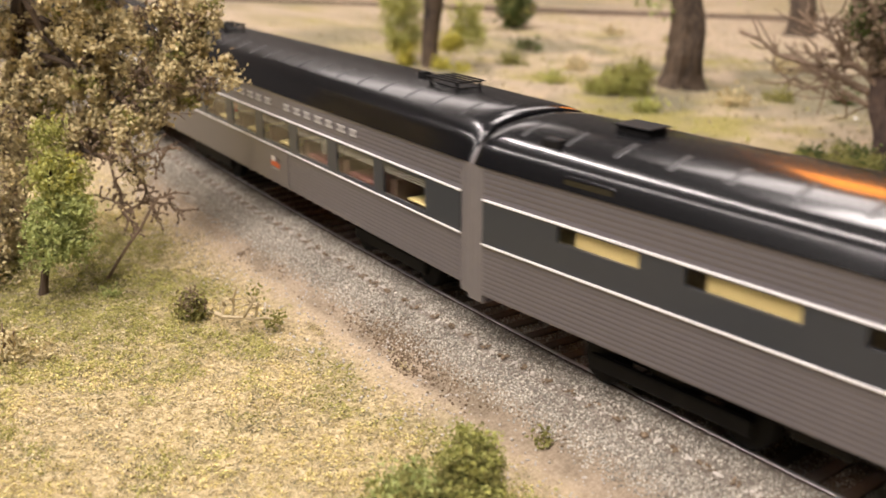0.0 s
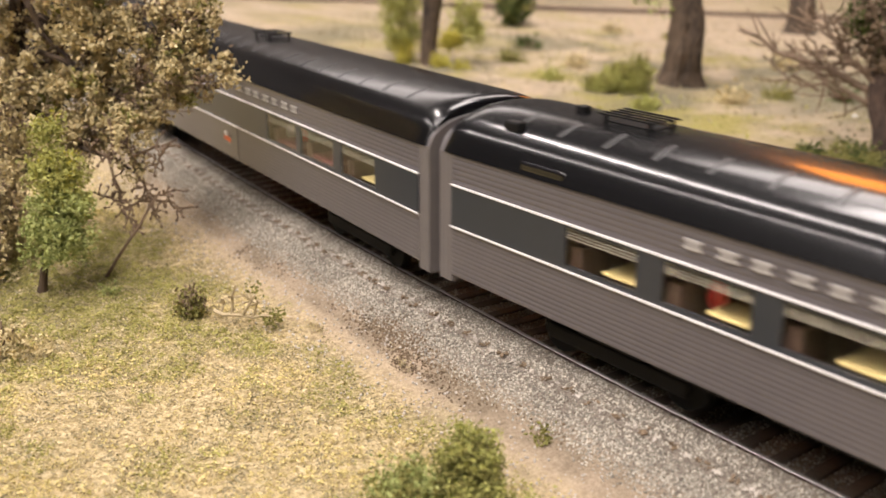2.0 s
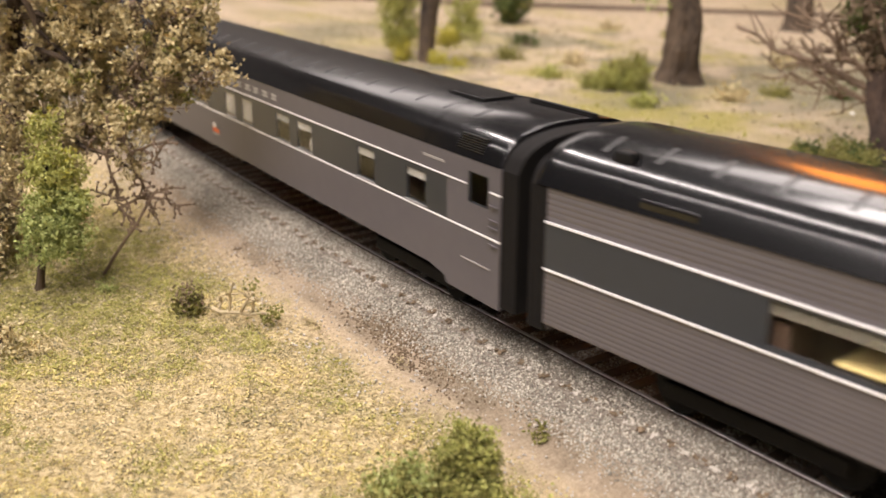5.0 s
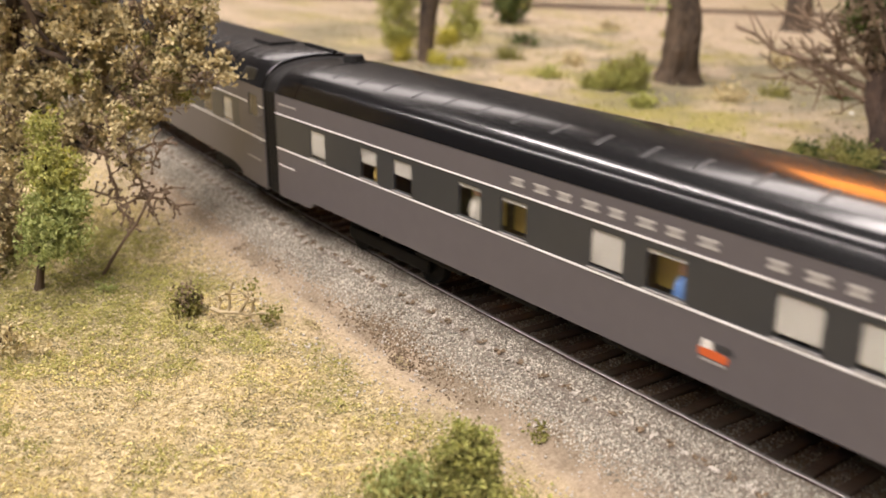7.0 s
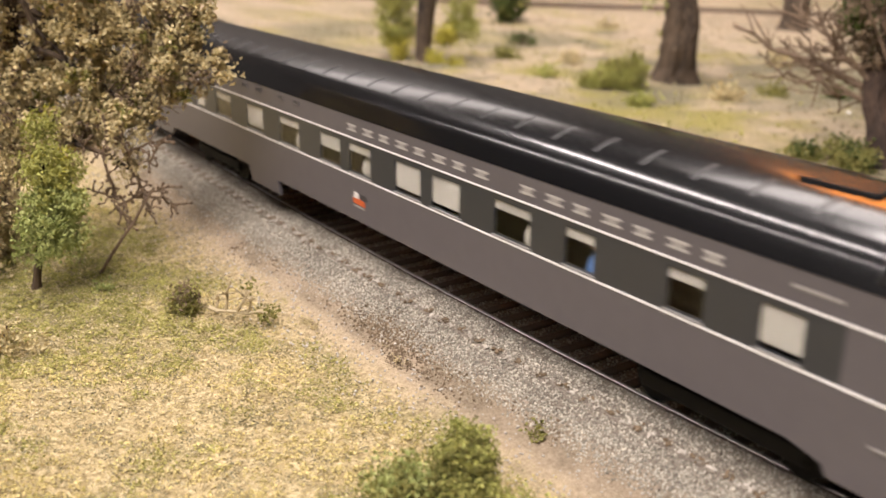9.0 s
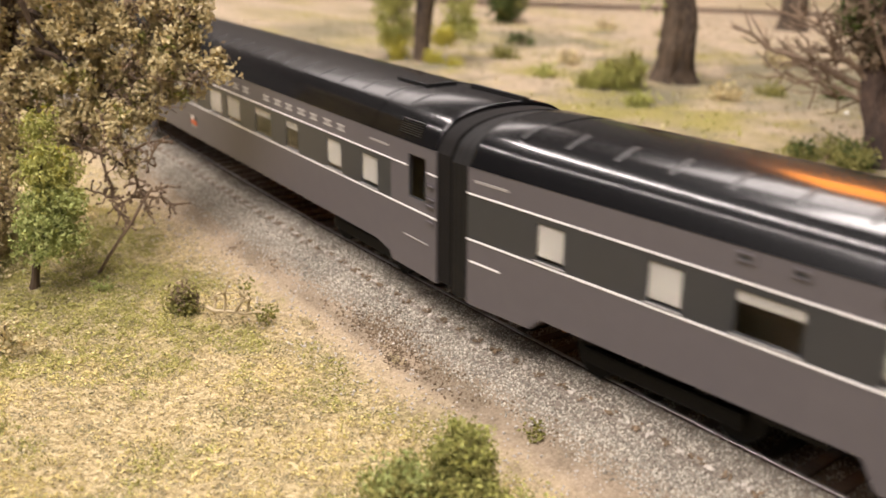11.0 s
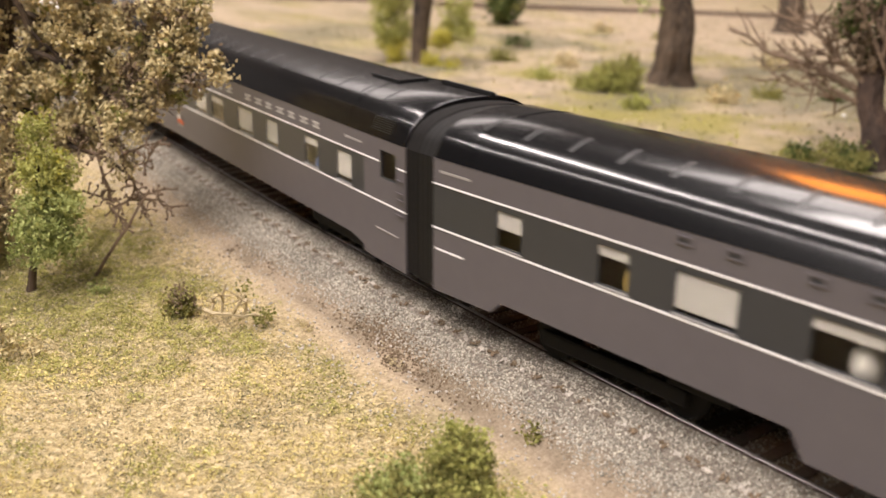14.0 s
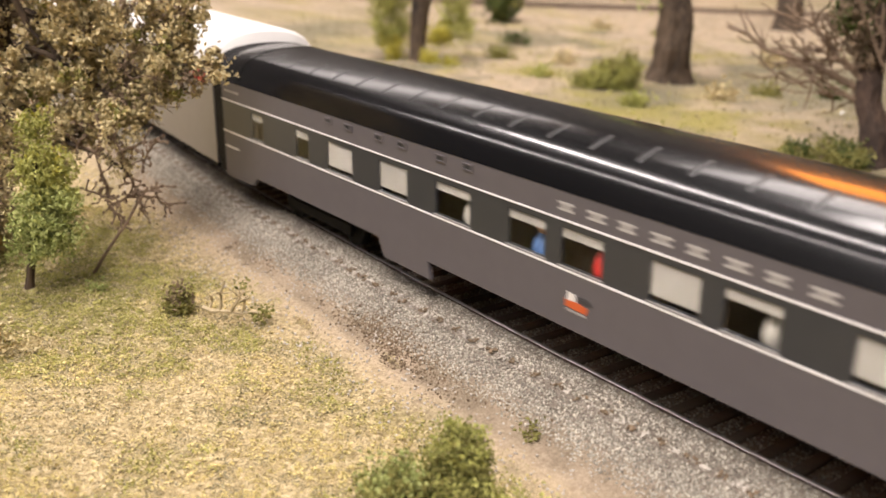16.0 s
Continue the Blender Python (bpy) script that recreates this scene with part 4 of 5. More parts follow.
def large_tree():
    t = thing("tree", "tall dry olive-leaved tree with bare lower twigs beside the track", "tree", where=(0, 0, 0))
    rng = random.Random(5)
    base = (-0.2440, -0.0660, -0.0080)
    mid, top = (-0.2400, -0.0610, 0.035), (-0.2360, -0.0560, 0.085)
    part("trunk", trunk_mesh([base, (-0.243, -0.064, 0.012), mid, top], 0.0015, 0.0011, 10, 0.15, 3), BARK, t, "grey-brown trunk")
    part("trunk", trunk_mesh([(-0.2260, -0.0770, -0.008), (-0.2280, -0.0720, 0.02), (-0.2300, -0.066, 0.06)], 0.0018, 0.0011, 8, 0.15, 8), BARK, t)
    bm = bmesh.new()
    tips = [(-0.2168, -0.0439, 0.0506), (-0.2101, -0.0296, 0.0518), (-0.2002, -0.025, 0.0466), (-0.216, -0.0458, 0.0361), (-0.2075, -0.0334, 0.0391), (-0.205, -0.0398, 0.0311), (-0.2303, -0.0577, 0.07), (-0.1985, -0.0450, 0.018)]
    for k, p in enumerate(tips):
        limb(bm, wander(Vector(mid).lerp(Vector(top), rng.uniform(0, 0.6)) if k < 7 else Vector(mid), p, 5, 0.0022, rng), 0.0011, 0.0004, 6)
    part("limb", bm, BARK, t)
    blobs = [(-0.2400, -0.0560, 0.0497, 0.013, 0.013, 0.010), (-0.2185, -0.0445, 0.0520, 0.012, 0.011, 0.009), (-0.2101, -0.0316, 0.0538, 0.009, 0.009, 0.009),
             (-0.2022, -0.0270, 0.0476, 0.007, 0.007, 0.009), (-0.2340, -0.0580, 0.0373, 0.012, 0.011, 0.008), (-0.2180, -0.0460, 0.0381, 0.011, 0.011, 0.008),
             (-0.2080, -0.0350, 0.0411, 0.008, 0.008, 0.007), (-0.2060, -0.0405, 0.0316, 0.009, 0.009, 0.006), (-0.1985, -0.0290, 0.0400, 0.0065, 0.0065, 0.006), (-0.2010, -0.0235, 0.0560, 0.007, 0.007, 0.008), (-0.2130, -0.0440, 0.0280, 0.009, 0.009, 0.006), (-0.2230, -0.0455, 0.0690, 0.016, 0.016, 0.012),
             (-0.2440, -0.0600, 0.0720, 0.018, 0.016, 0.014), (-0.1930, -0.0215, 0.0428, 0.0035, 0.0035, 0.004), (-0.2200, -0.052, 0.0255, 0.009, 0.008, 0.006), (-0.2420, -0.0640, 0.0240, 0.008, 0.008, 0.007), (-0.2300, -0.0600, 0.0190, 0.007, 0.007, 0.006)]
    leaves("crown", blobs, 28000, 0.00150, OLIVE, t, 11, "dry olive and tan leaf clumps", clump=36, loose=0.75)
    # Brown leaves inside the crown, dark so that they paint its inner shade.
    leaves("crown_shade", [(x, y, z, a * 0.8, b * 0.8, c * 0.8) for x, y, z, a, b, c in blobs], 4000, 0.0015, DEADLEAF, t, 12, "dark brown inner leaves that paint shade into the crown", hollow=0.3, clump=30, loose=0.8)
    leaves("crown", blobs[1:10], 2200, 0.0014, BUSH, t, 13, "green-tinged leaf clumps", clump=36, loose=0.75)
    # bare crooked lower branches, each with knobby side twigs
    lower = [((-0.2010, -0.0455, 0.033), (-0.1985, -0.0450, 0.020), 0.00075), ((-0.1985, -0.0450, 0.020), (-0.1955, -0.0430, 0.0120), 0.0007), ((-0.1955, -0.0430, 0.0120), (-0.1880, -0.0365, 0.0095), 0.00055),
             ((-0.1955, -0.0430, 0.0120), (-0.1895, -0.0385, 0.0140), 0.0005), ((-0.1955, -0.0430, 0.0120), (-0.1990, -0.0490, 0.0085), 0.0006), ((-0.1990, -0.0490, 0.0085), (-0.1960, -0.0470, 0.0040), 0.00055),
             ((-0.1955, -0.0430, 0.0120), (-0.1940, -0.0425, 0.0070), 0.0005), ((-0.1990, -0.0450, 0.022), (-0.1920, -0.0375, 0.026), 0.0006), ((-0.1920, -0.0375, 0.026), (-0.1950, -0.0410, 0.020), 0.0005),
             ((-0.2020, -0.0490, 0.032), (-0.2010, -0.0490, 0.0105), 0.0007), ((-0.2000, -0.0470, 0.019), (-0.2050, -0.0550, 0.026), 0.0006), ((-0.1995, -0.0480, 0.010), (-0.2040, -0.0540, 0.013), 0.0005)]
    bm = bmesh.new()
    for a, b, r in lower:
        ln = (Vector(b) - Vector(a)).length
        pts = wander(a, b, 6, ln * 0.055, rng)
        limb(bm, pts, r * 0.82, r * 0.5, 6, 0.15, 1)
        for k in range(10):
            i = rng.choice((1, 2, 3, 4, 5, 6))
            d = ((Vector(b) - Vector(a)).normalized() * 0.5 + Vector([rng.gauss(0, 0.8) for _ in range(3)])).normalized()
            l2 = rng.uniform(0.0014, 0.0042)
            q = wander(pts[i], pts[i] + d * l2, 3, l2 * 0.14, rng)
            limb(bm, q, r * 0.5, r * 0.32, 5)
            limb(bm, [q[-1] - d * 0.0002, q[-1] + d * 0.0003], r * 0.75, r * 0.6, 5)
    part("twig", bm, TWIG, t, "bare crooked brown lower twigs")
    part("twig", twigs((-0.2080, -0.0380, 0.040), 40, 0.018, (0.5, 0.4, 0.3), 0.00022, 6, 0.9, 3), TWIG, t)
    leaves("dry_leaf", [(-0.2000, -0.0455, 0.028, 0.007, 0.007, 0.005), (-0.1980, -0.0450, 0.019, 0.004, 0.004, 0.004)], 700, 0.0011, OLIVE, t, 14)
    leaves("dry_leaf", [(-0.1880, -0.0205, 0.0420, 0.0026, 0.0022, 0.0016)], 50, 0.0013, OLIVE, t, 15)
    bm = bmesh.new()
    limb(bm, wander((-0.1957, -0.0562, -0.0075), (-0.1915, -0.0415, 0.0140), 5, 0.0004, rng), 0.00045, 0.0003, 6)
    part("stick", bm, TWIG, t, "bare leaning stick")


def small_tree():
    t = thing("young_tree", "young green tree with yellow-tipped flock leaves", "tree")
    part("trunk", trunk_mesh([(-0.1945, -0.0728, -0.0085), (-0.1940, -0.0705, 0.004), (-0.1955, -0.067, 0.024)], 0.0011, 0.0006, 8, 0.12, 4), BARK, t, "thin dark trunk")
    leaves("foliage", [(-0.1905, -0.0682, 0.0070, 0.0090, 0.0090, 0.0070), (-0.1920, -0.0668, 0.0135, 0.0084, 0.0084, 0.0060)], 5200, 0.0010, GREEN, t, 21, "green lower foliage", hollow=0.15)
    leaves("foliage", [(-0.1945, -0.0662, 0.0225, 0.0076, 0.0076, 0.0068), (-0.1925, -0.0650, 0.0170, 0.0068, 0.0068, 0.0050), (-0.1980, -0.0658, 0.0318, 0.0042, 0.0042, 0.0046)], 3600, 0.0010, YGREEN, t, 22, "yellow-green upper foliage", hollow=0.15)
    leaves("foliage", [(-0.1990, -0.0652, 0.0355, 0.0028, 0.0028, 0.0028), (-0.1915, -0.0650, 0.0245, 0.004, 0.004, 0.004)], 110, 0.0009, YELLOWLEAF, t, 23, "yellow leaf tips")


def flock_bush(label, blobs, count, size, mat, seed, name="bush", second=None, hollow=0.25):
    t = thing(name, label, "bush")
    leaves("foliage", blobs, count, size, mat, t, seed, hollow=hollow)
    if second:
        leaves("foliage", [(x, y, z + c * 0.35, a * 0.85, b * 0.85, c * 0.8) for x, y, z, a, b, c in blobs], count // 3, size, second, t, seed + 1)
    p = blobs[0]
    bm = bmesh.new()
    rng = random.Random(seed)
    for k in range(5):
        limb(bm, wander((p[0], p[1], p[2] - p[5] * 1.1), (p[0] + rng.uniform(-0.6, 0.6) * p[3], p[1] + rng.uniform(-0.6, 0.6) * p[4], p[2] + p[5] * 0.5), 3, p[3] * 0.1, rng), p[3] * 0.06, p[3] * 0.03, 5)
    part("stem", bm, TWIG, t)
    return t


large_tree()
small_tree()
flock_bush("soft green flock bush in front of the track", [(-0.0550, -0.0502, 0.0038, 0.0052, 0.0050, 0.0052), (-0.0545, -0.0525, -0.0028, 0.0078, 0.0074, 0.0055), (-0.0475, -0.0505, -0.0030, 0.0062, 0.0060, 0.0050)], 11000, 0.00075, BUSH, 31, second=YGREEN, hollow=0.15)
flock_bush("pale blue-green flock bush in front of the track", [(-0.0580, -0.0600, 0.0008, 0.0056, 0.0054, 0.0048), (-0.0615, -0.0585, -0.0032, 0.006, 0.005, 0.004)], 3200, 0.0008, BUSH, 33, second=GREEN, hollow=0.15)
flock_bush("low dry flock clump in front of the track", [(-0.0440, -0.0415, -0.0045, 0.0026, 0.0026, 0.0022)], 420, 0.0009, YGREEN, 35)
flock_bush("dark olive dry clump on the grass", [(-0.1576, -0.0497, -0.0042, 0.0029, 0.0029, 0.0032)], 1300, 0.0009, BUSH, 37, second=DEADLEAF)
flock_bush("small green tuft at the ballast edge", [(-0.0652, -0.0252, -0.0060, 0.0016, 0.0016, 0.0014)], 200, 0.0009, BUSH, 39)
flock_bush("tiny bright green tuft on the grass", [(-0.1818, -0.0606, -0.0066, 0.0020, 0.0020, 0.0012)], 160, 0.0008, GREEN, 41)
flock_bush("brown dry scrub on the grass", [(-0.1620, -0.0905, -0.0030, 0.0060, 0.0060, 0.0042), (-0.157, -0.086, -0.0045, 0.005, 0.005, 0.003)], 700, 0.0011, OLIVE, 43, second=None)
flock_bush("tall dry scrub under the tall tree", [(-0.2080, -0.0830, 0.0000, 0.0070, 0.0070, 0.0080), (-0.2180, -0.0790, 0.0080, 0.0080, 0.0070, 0.0080), (-0.2250, -0.0720, 0.0010, 0.0080, 0.0080, 0.0080), (-0.2262, -0.0675, 0.0255, 0.0065, 0.0065, 0.0075), (-0.2229, -0.0687, 0.0160, 0.0060, 0.0060, 0.0070), (-0.2197, -0.0702, 0.0060, 0.0060, 0.0060, 0.0070), (-0.2124, -0.0565, 0.0190, 0.0050, 0.0050, 0.0060)], 6500, 0.0012, OLIVE, 45, second=DEADLEAF)
flock_bush("dark flat weed patch beside the ballast", [(-0.1050, -0.0262, -0.0072, 0.0042, 0.0020, 0.0010)], 420, 0.0005, DEADLEAF, 47, second=OLIVE)
flock_bush("dark flat weed patch beside the ballast", [(-0.1130, -0.0230, -0.0070, 0.0026, 0.0022, 0.0012)], 360, 0.0005, DEADLEAF, 49, second=OLIVE)
flock_bush("dark flat weed patch beside the ballast", [(-0.1345, -0.0300, -0.0074, 0.0030, 0.0016, 0.0009)], 300, 0.0005, OLIVE, 51)


def dry_branch():
    t = thing("fallen_branch", "pale dry forked branch lying on the grass", "branch")
    rng = random.Random(9)
    bm = bmesh.new()
    a, b = Vector((-0.1530, -0.0462, -0.0052)), Vector((-0.1405, -0.0372, -0.0050))
    spine = wander(a, b, 6, 0.0009, rng)
    limb(bm, spine, 0.00052, 0.00036, 6)
    for i, (dx, dy, dz) in ((1, (-0.002, 0.001, 0.003)), (2, (0.001, 0.001, 0.0075)), (3, (0.003, 0.002, 0.0055)), (3, (-0.001, 0.003, 0.004)), (4, (0.0015, 0.001, 0.0045))):
        p = spine[i]
        q = wander(p, p + Vector((dx, dy, dz)), 3, 0.0005, rng)
        limb(bm, q, 0.00038, 0.00024, 5)
        for k in range(4):
            limb(bm, wander(q[2], q[2] + Vector([rng.uniform(-0.002, 0.002) for _ in range(2)] + [rng.uniform(0, 0.0022)]), 2, 0.0003, rng), 0.00027, 0.00017, 4)
    part("stem", bm, PALETWIG, t)
    leaves("dry_leaf", [(-0.1415, -0.0375, -0.0058, 0.0016, 0.0014, 0.0010), (-0.1460, -0.039, 0.0005, 0.001, 0.001, 0.0014)], 150, 0.0010, BUSH, t, 3)


dry_branch()


def background_trees():
    t = thing("tree", "thick grey-barked trunk with a few green leaves behind the train", "tree")
    part("trunk", trunk_mesh([(-0.3058, 0.3052, -0.010), (-0.3052, 0.3070, 0.010), (-0.3085, 0.3120, 0.026), (-0.316, 0.316, 0.045), (-0.32, 0.318, 0.075), (-0.322, 0.32, 0.12)], 0.0104, 0.0066, 18, 0.13, 5), BARK, t, "furrowed grey-brown trunk")
    bm = bmesh.new()
    rng = random.Random(3)
    for p in ((-0.36, 0.29, 0.055), (-0.29, 0.34, 0.06), (-0.35, 0.34, 0.09)):
        limb(bm, wander((-0.313, 0.315, 0.042), p, 4, 0.004, rng), 0.004, 0.0016, 7)
    part("limb", bm, BARK, t)
    leaves("crown", [(-0.335, 0.300, 0.046, 0.014, 0.014, 0.008), (-0.320, 0.300, 0.038, 0.007, 0.006, 0.008), (-0.292, 0.335, 0.046, 0.008, 0.008, 0.005), (-0.33, 0.33, 0.09, 0.04, 0.04, 0.03)], 1500, 0.0034, GREEN, t, 61, "green leaves")

    t = thing("tree", "distant brown tree trunk behind the far track", "tree")
    part("trunk", trunk_mesh([(-0.4097, 0.5791, -0.010), (-0.412, 0.585, 0.012), (-0.43, 0.60, 0.05), (-0.44, 0.61, 0.12)], 0.0105, 0.0085, 14, 0.10, 6), BARK, t, "brown trunk")
    leaves("crown", [(-0.44, 0.61, 0.13, 0.06, 0.06, 0.03)], 600, 0.005, OLIVE, t, 62)

    t = thing("tree", "slender pale trunk with yellow-green foliage behind the train", "tree")
    part("trunk", trunk_mesh([(-0.4479, 0.2369, -0.010), (-0.452, 0.241, 0.008), (-0.455, 0.246, 0.03), (-0.46, 0.25, 0.09)], 0.0046, 0.0068, 12, 0.10, 7), BARK, t, "pale pinkish-brown trunk")
    leaves("crown", [(-0.474, 0.236, 0.012, 0.014, 0.012, 0.012), (-0.480, 0.238, 0.030, 0.015, 0.014, 0.012), (-0.440, 0.262, 0.022, 0.011, 0.010, 0.012), (-0.432, 0.262, 0.010, 0.007, 0.007, 0.006)], 4200, 0.0022, YGREEN, t, 63, "olive-green foliage")
    leaves("crown", [(-0.470, 0.234, 0.004, 0.009, 0.008, 0.007), (-0.462, 0.230, -0.004, 0.005, 0.005, 0.005), (-0.440, 0.250, 0.008, 0.006, 0.006, 0.006), (-0.436, 0.236, -0.006, 0.006, 0.005, 0.004), (-0.420, 0.243, -0.007, 0.005, 0.004, 0.003)], 2000, 0.0021, YELLOWLEAF, t, 64, "bright yellow foliage")

    t = thing("tree", "gnarled leaning tree with bare pale branches", "tree")
    rng = random.Random(21)
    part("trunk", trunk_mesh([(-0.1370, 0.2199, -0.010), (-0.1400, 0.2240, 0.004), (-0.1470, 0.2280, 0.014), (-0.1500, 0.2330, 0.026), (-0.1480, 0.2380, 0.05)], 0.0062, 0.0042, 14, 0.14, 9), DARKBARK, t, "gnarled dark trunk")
    bm = bmesh.new()
    for a, b, r in (((-0.147, 0.228, 0.016), (-0.2050, 0.2150, 0.0370), 0.0016), ((-0.147, 0.228, 0.018), (-0.190, 0.232, 0.046), 0.0014), ((-0.149, 0.232, 0.024), (-0.175, 0.240, 0.060), 0.0017),
                    ((-0.149, 0.234, 0.03), (-0.160, 0.250, 0.065), 0.0016), ((-0.144, 0.226, 0.010), (-0.176, 0.212, 0.022), 0.0012), ((-0.148, 0.234, 0.03), (-0.13, 0.26, 0.06), 0.0022)):
        pts = wander(a, b, 6, 0.0024, rng)
        limb(bm, pts, r, r * 0.35, 7)
        for k in range(15):
            i = rng.choice((1, 2, 3, 4, 5))
            d = (Vector(b) - Vector(a)).normalized() + Vector([rng.gauss(0, 0.7) for _ in range(3)])
            limb(bm, wander(pts[i], pts[i] + d.normalized() * rng.uniform(0.008, 0.02), 3, 0.0012, rng), r * 0.38, r * 0.15, 5)
    part("branch", bm, TWIG, t, "bare pinkish-grey branches")
    part("twig", twigs((-0.150, 0.234, 0.026), 13, 0.036, (-0.6, 0.1, 0.75), 0.0008, 31, 0.36, 4), TWIG, t, "fine bare twigs")
    part("twig", twigs((-0.165, 0.226, 0.022), 9, 0.036, (-0.9, -0.1, 0.42), 0.0007, 33, 0.30, 4), TWIG, t)
    leaves("crown", [(-0.152, 0.240, 0.048, 0.014, 0.012, 0.008), (-0.14, 0.245, 0.050, 0.014, 0.014, 0.014), (-0.14, 0.25, 0.07, 0.03, 0.03, 0.015)], 2600, 0.0022, DARKGREEN, t, 65, "dark green foliage")
    leaves("crown", [(-0.158, 0.230, 0.044, 0.009, 0.009, 0.007), (-0.1545, 0.2315, 0.034, 0.006, 0.006, 0.006), (-0.150, 0.232, 0.028, 0.005, 0.005, 0.004)], 1700, 0.0018, DEADLEAF, t, 66, "dry brown leaf clumps", loose=0.8)
    leaves("crown", [(-0.158, 0.231, 0.045, 0.009, 0.009, 0.007), (-0.151, 0.233, 0.033, 0.005, 0.005, 0.006)], 500, 0.0018, DARKGREEN, t, 67, loose=0.8)


background_trees()
flock_bush("round yellow-green bush behind the train", [(-0.3110, 0.2600, -0.0030, 0.0110, 0.0110, 0.0090), (-0.3020, 0.2660, -0.0010, 0.0095, 0.0095, 0.0100), (-0.320, 0.256, -0.006, 0.008, 0.008, 0.005)], 4200, 0.0016, YGREEN, 71, second=BUSH)
flock_bush("low dark green bush behind the train", [(-0.1480, 0.2120, -0.0050, 0.0100, 0.0080, 0.0055), (-0.1600, 0.2040, -0.0065, 0.0080, 0.0070, 0.0040), (-0.138, 0.205, -0.006, 0.007, 0.007, 0.005)], 2200, 0.0015, BUSH, 73, second=DARKGREEN)
flock_bush("dark green bush far behind the train", [(-0.5850, 0.4300, 0.0080, 0.0150, 0.0150, 0.0150)], 1000, 0.0040, DARKGREEN, 75, second=BUSH)
TUFTS = [(1, -0.50, 0.46, 0.008, OLIVE), (2, -0.445, 0.47, 0.010, BUSH), (3, -0.60, 0.335, 0.010, OLIVE), (4, -0.36, 0.26, 0.006, YGREEN), (5, -0.39, 0.31, 0.007, OLIVE), (6, -0.43, 0.29, 0.008, BUSH),
         (7, -0.255, 0.285, 0.007, OLIVE), (8, -0.52, 0.30, 0.010, OLIVE), (9, -0.30, 0.40, 0.008, OLIVE), (10, -0.22, 0.33, 0.007, DARKGREEN), (11, -0.27, 0.235, 0.006, YGREEN), (12, -0.47, 0.34, 0.011, DARKGREEN), (13, -0.245, 0.31, 0.006, BUSH)]
for k, x, y, r, m in TUFTS:
    flock_bush("low dry weed clump on the far ground", [(x, y, -0.0085 + r * 0.25, r, r * 0.8, r * 0.45)], 260, 0.0026, m, 80 + k, name="weed_clump")

bm = bmesh.new()
bmesh.ops.create_icosphere(bm, subdivisions=2, radius=0.0016, matrix=pose(-0.1944, 0.296, -0.0076) @ Matrix.Diagonal((1, 0.8, 0.9, 1)))
me = finish(bm, "stone")
me.materials.append(WHITE)
tagged(new("stone", me), "small white stone on the far ground", "stone")


def scatter(name, x, y, z, size, mat, seed, label, category, flat=1.0, stretch=1.0, small=False):
    """Crumbs with six corners each (four for small ones), joined."""
    rng = np.random.default_rng(seed)
    n = len(x)
    base = np.array([(1, 0, 0), (-1, 0, 0), (0, 1, 0), (0, -1, 0), (0, 0, 1), (0, 0, -1)], float)
    q = rng.normal(size=(n, 4))
    q /= np.linalg.norm(q, axis=1)[:, None]
    w, i, j, k = q.T
    R = np.stack([np.stack([1 - 2 * (j * j + k * k), 2 * (i * j - k * w), 2 * (i * k + j * w)], 1), np.stack([2 * (i * j + k * w), 1 - 2 * (i * i + k * k), 2 * (j * k - i * w)], 1),
                  np.stack([2 * (i * k - j * w), 2 * (j * k + i * w), 1 - 2 * (i * i + j * j)], 1)], 1)
    P = base[None] * np.array((stretch, stretch ** -0.6, stretch ** -0.6)) * (0.55 + 0.6 * rng.random((n, 6, 1))) * size[:, None, None]
    P = np.einsum("nab,nkb->nka", R, P) * np.array((1, 1, flat)) + np.stack([x, y, z], 1)[:, None]
    if small:
        P = P[:, [0, 1, 2, 5]] * 1.0
        F = (np.arange(n) * 4)[:, None, None] + np.array([(0, 1, 2), (0, 3, 1), (1, 3, 2), (2, 3, 0)])[None]
        me = raw(name, P.reshape(-1, 3).tolist(), F.reshape(-1, 3).tolist(), mat)
        return tagged(new(name, me), label, category, kind="stuff")
    f = np.array([(0, 2, 4), (2, 1, 4), (1, 3, 4), (3, 0, 4), (2, 0, 5), (1, 2, 5), (3, 1, 5), (0, 3, 5)])
    F = (np.arange(n) * 6)[:, None, None] + f[None]
    me = raw(name, P.reshape(-1, 3).tolist(), F.reshape(-1, 3).tolist(), mat)
    return tagged(new(name, me), label, category, kind="stuff")


def along(s, d):
    th, x, y = np.interp(s, SS, TH), np.interp(s, SS, TX), np.interp(s, SS, TY)
    return x + d * np.sin(th), y - d * np.cos(th)


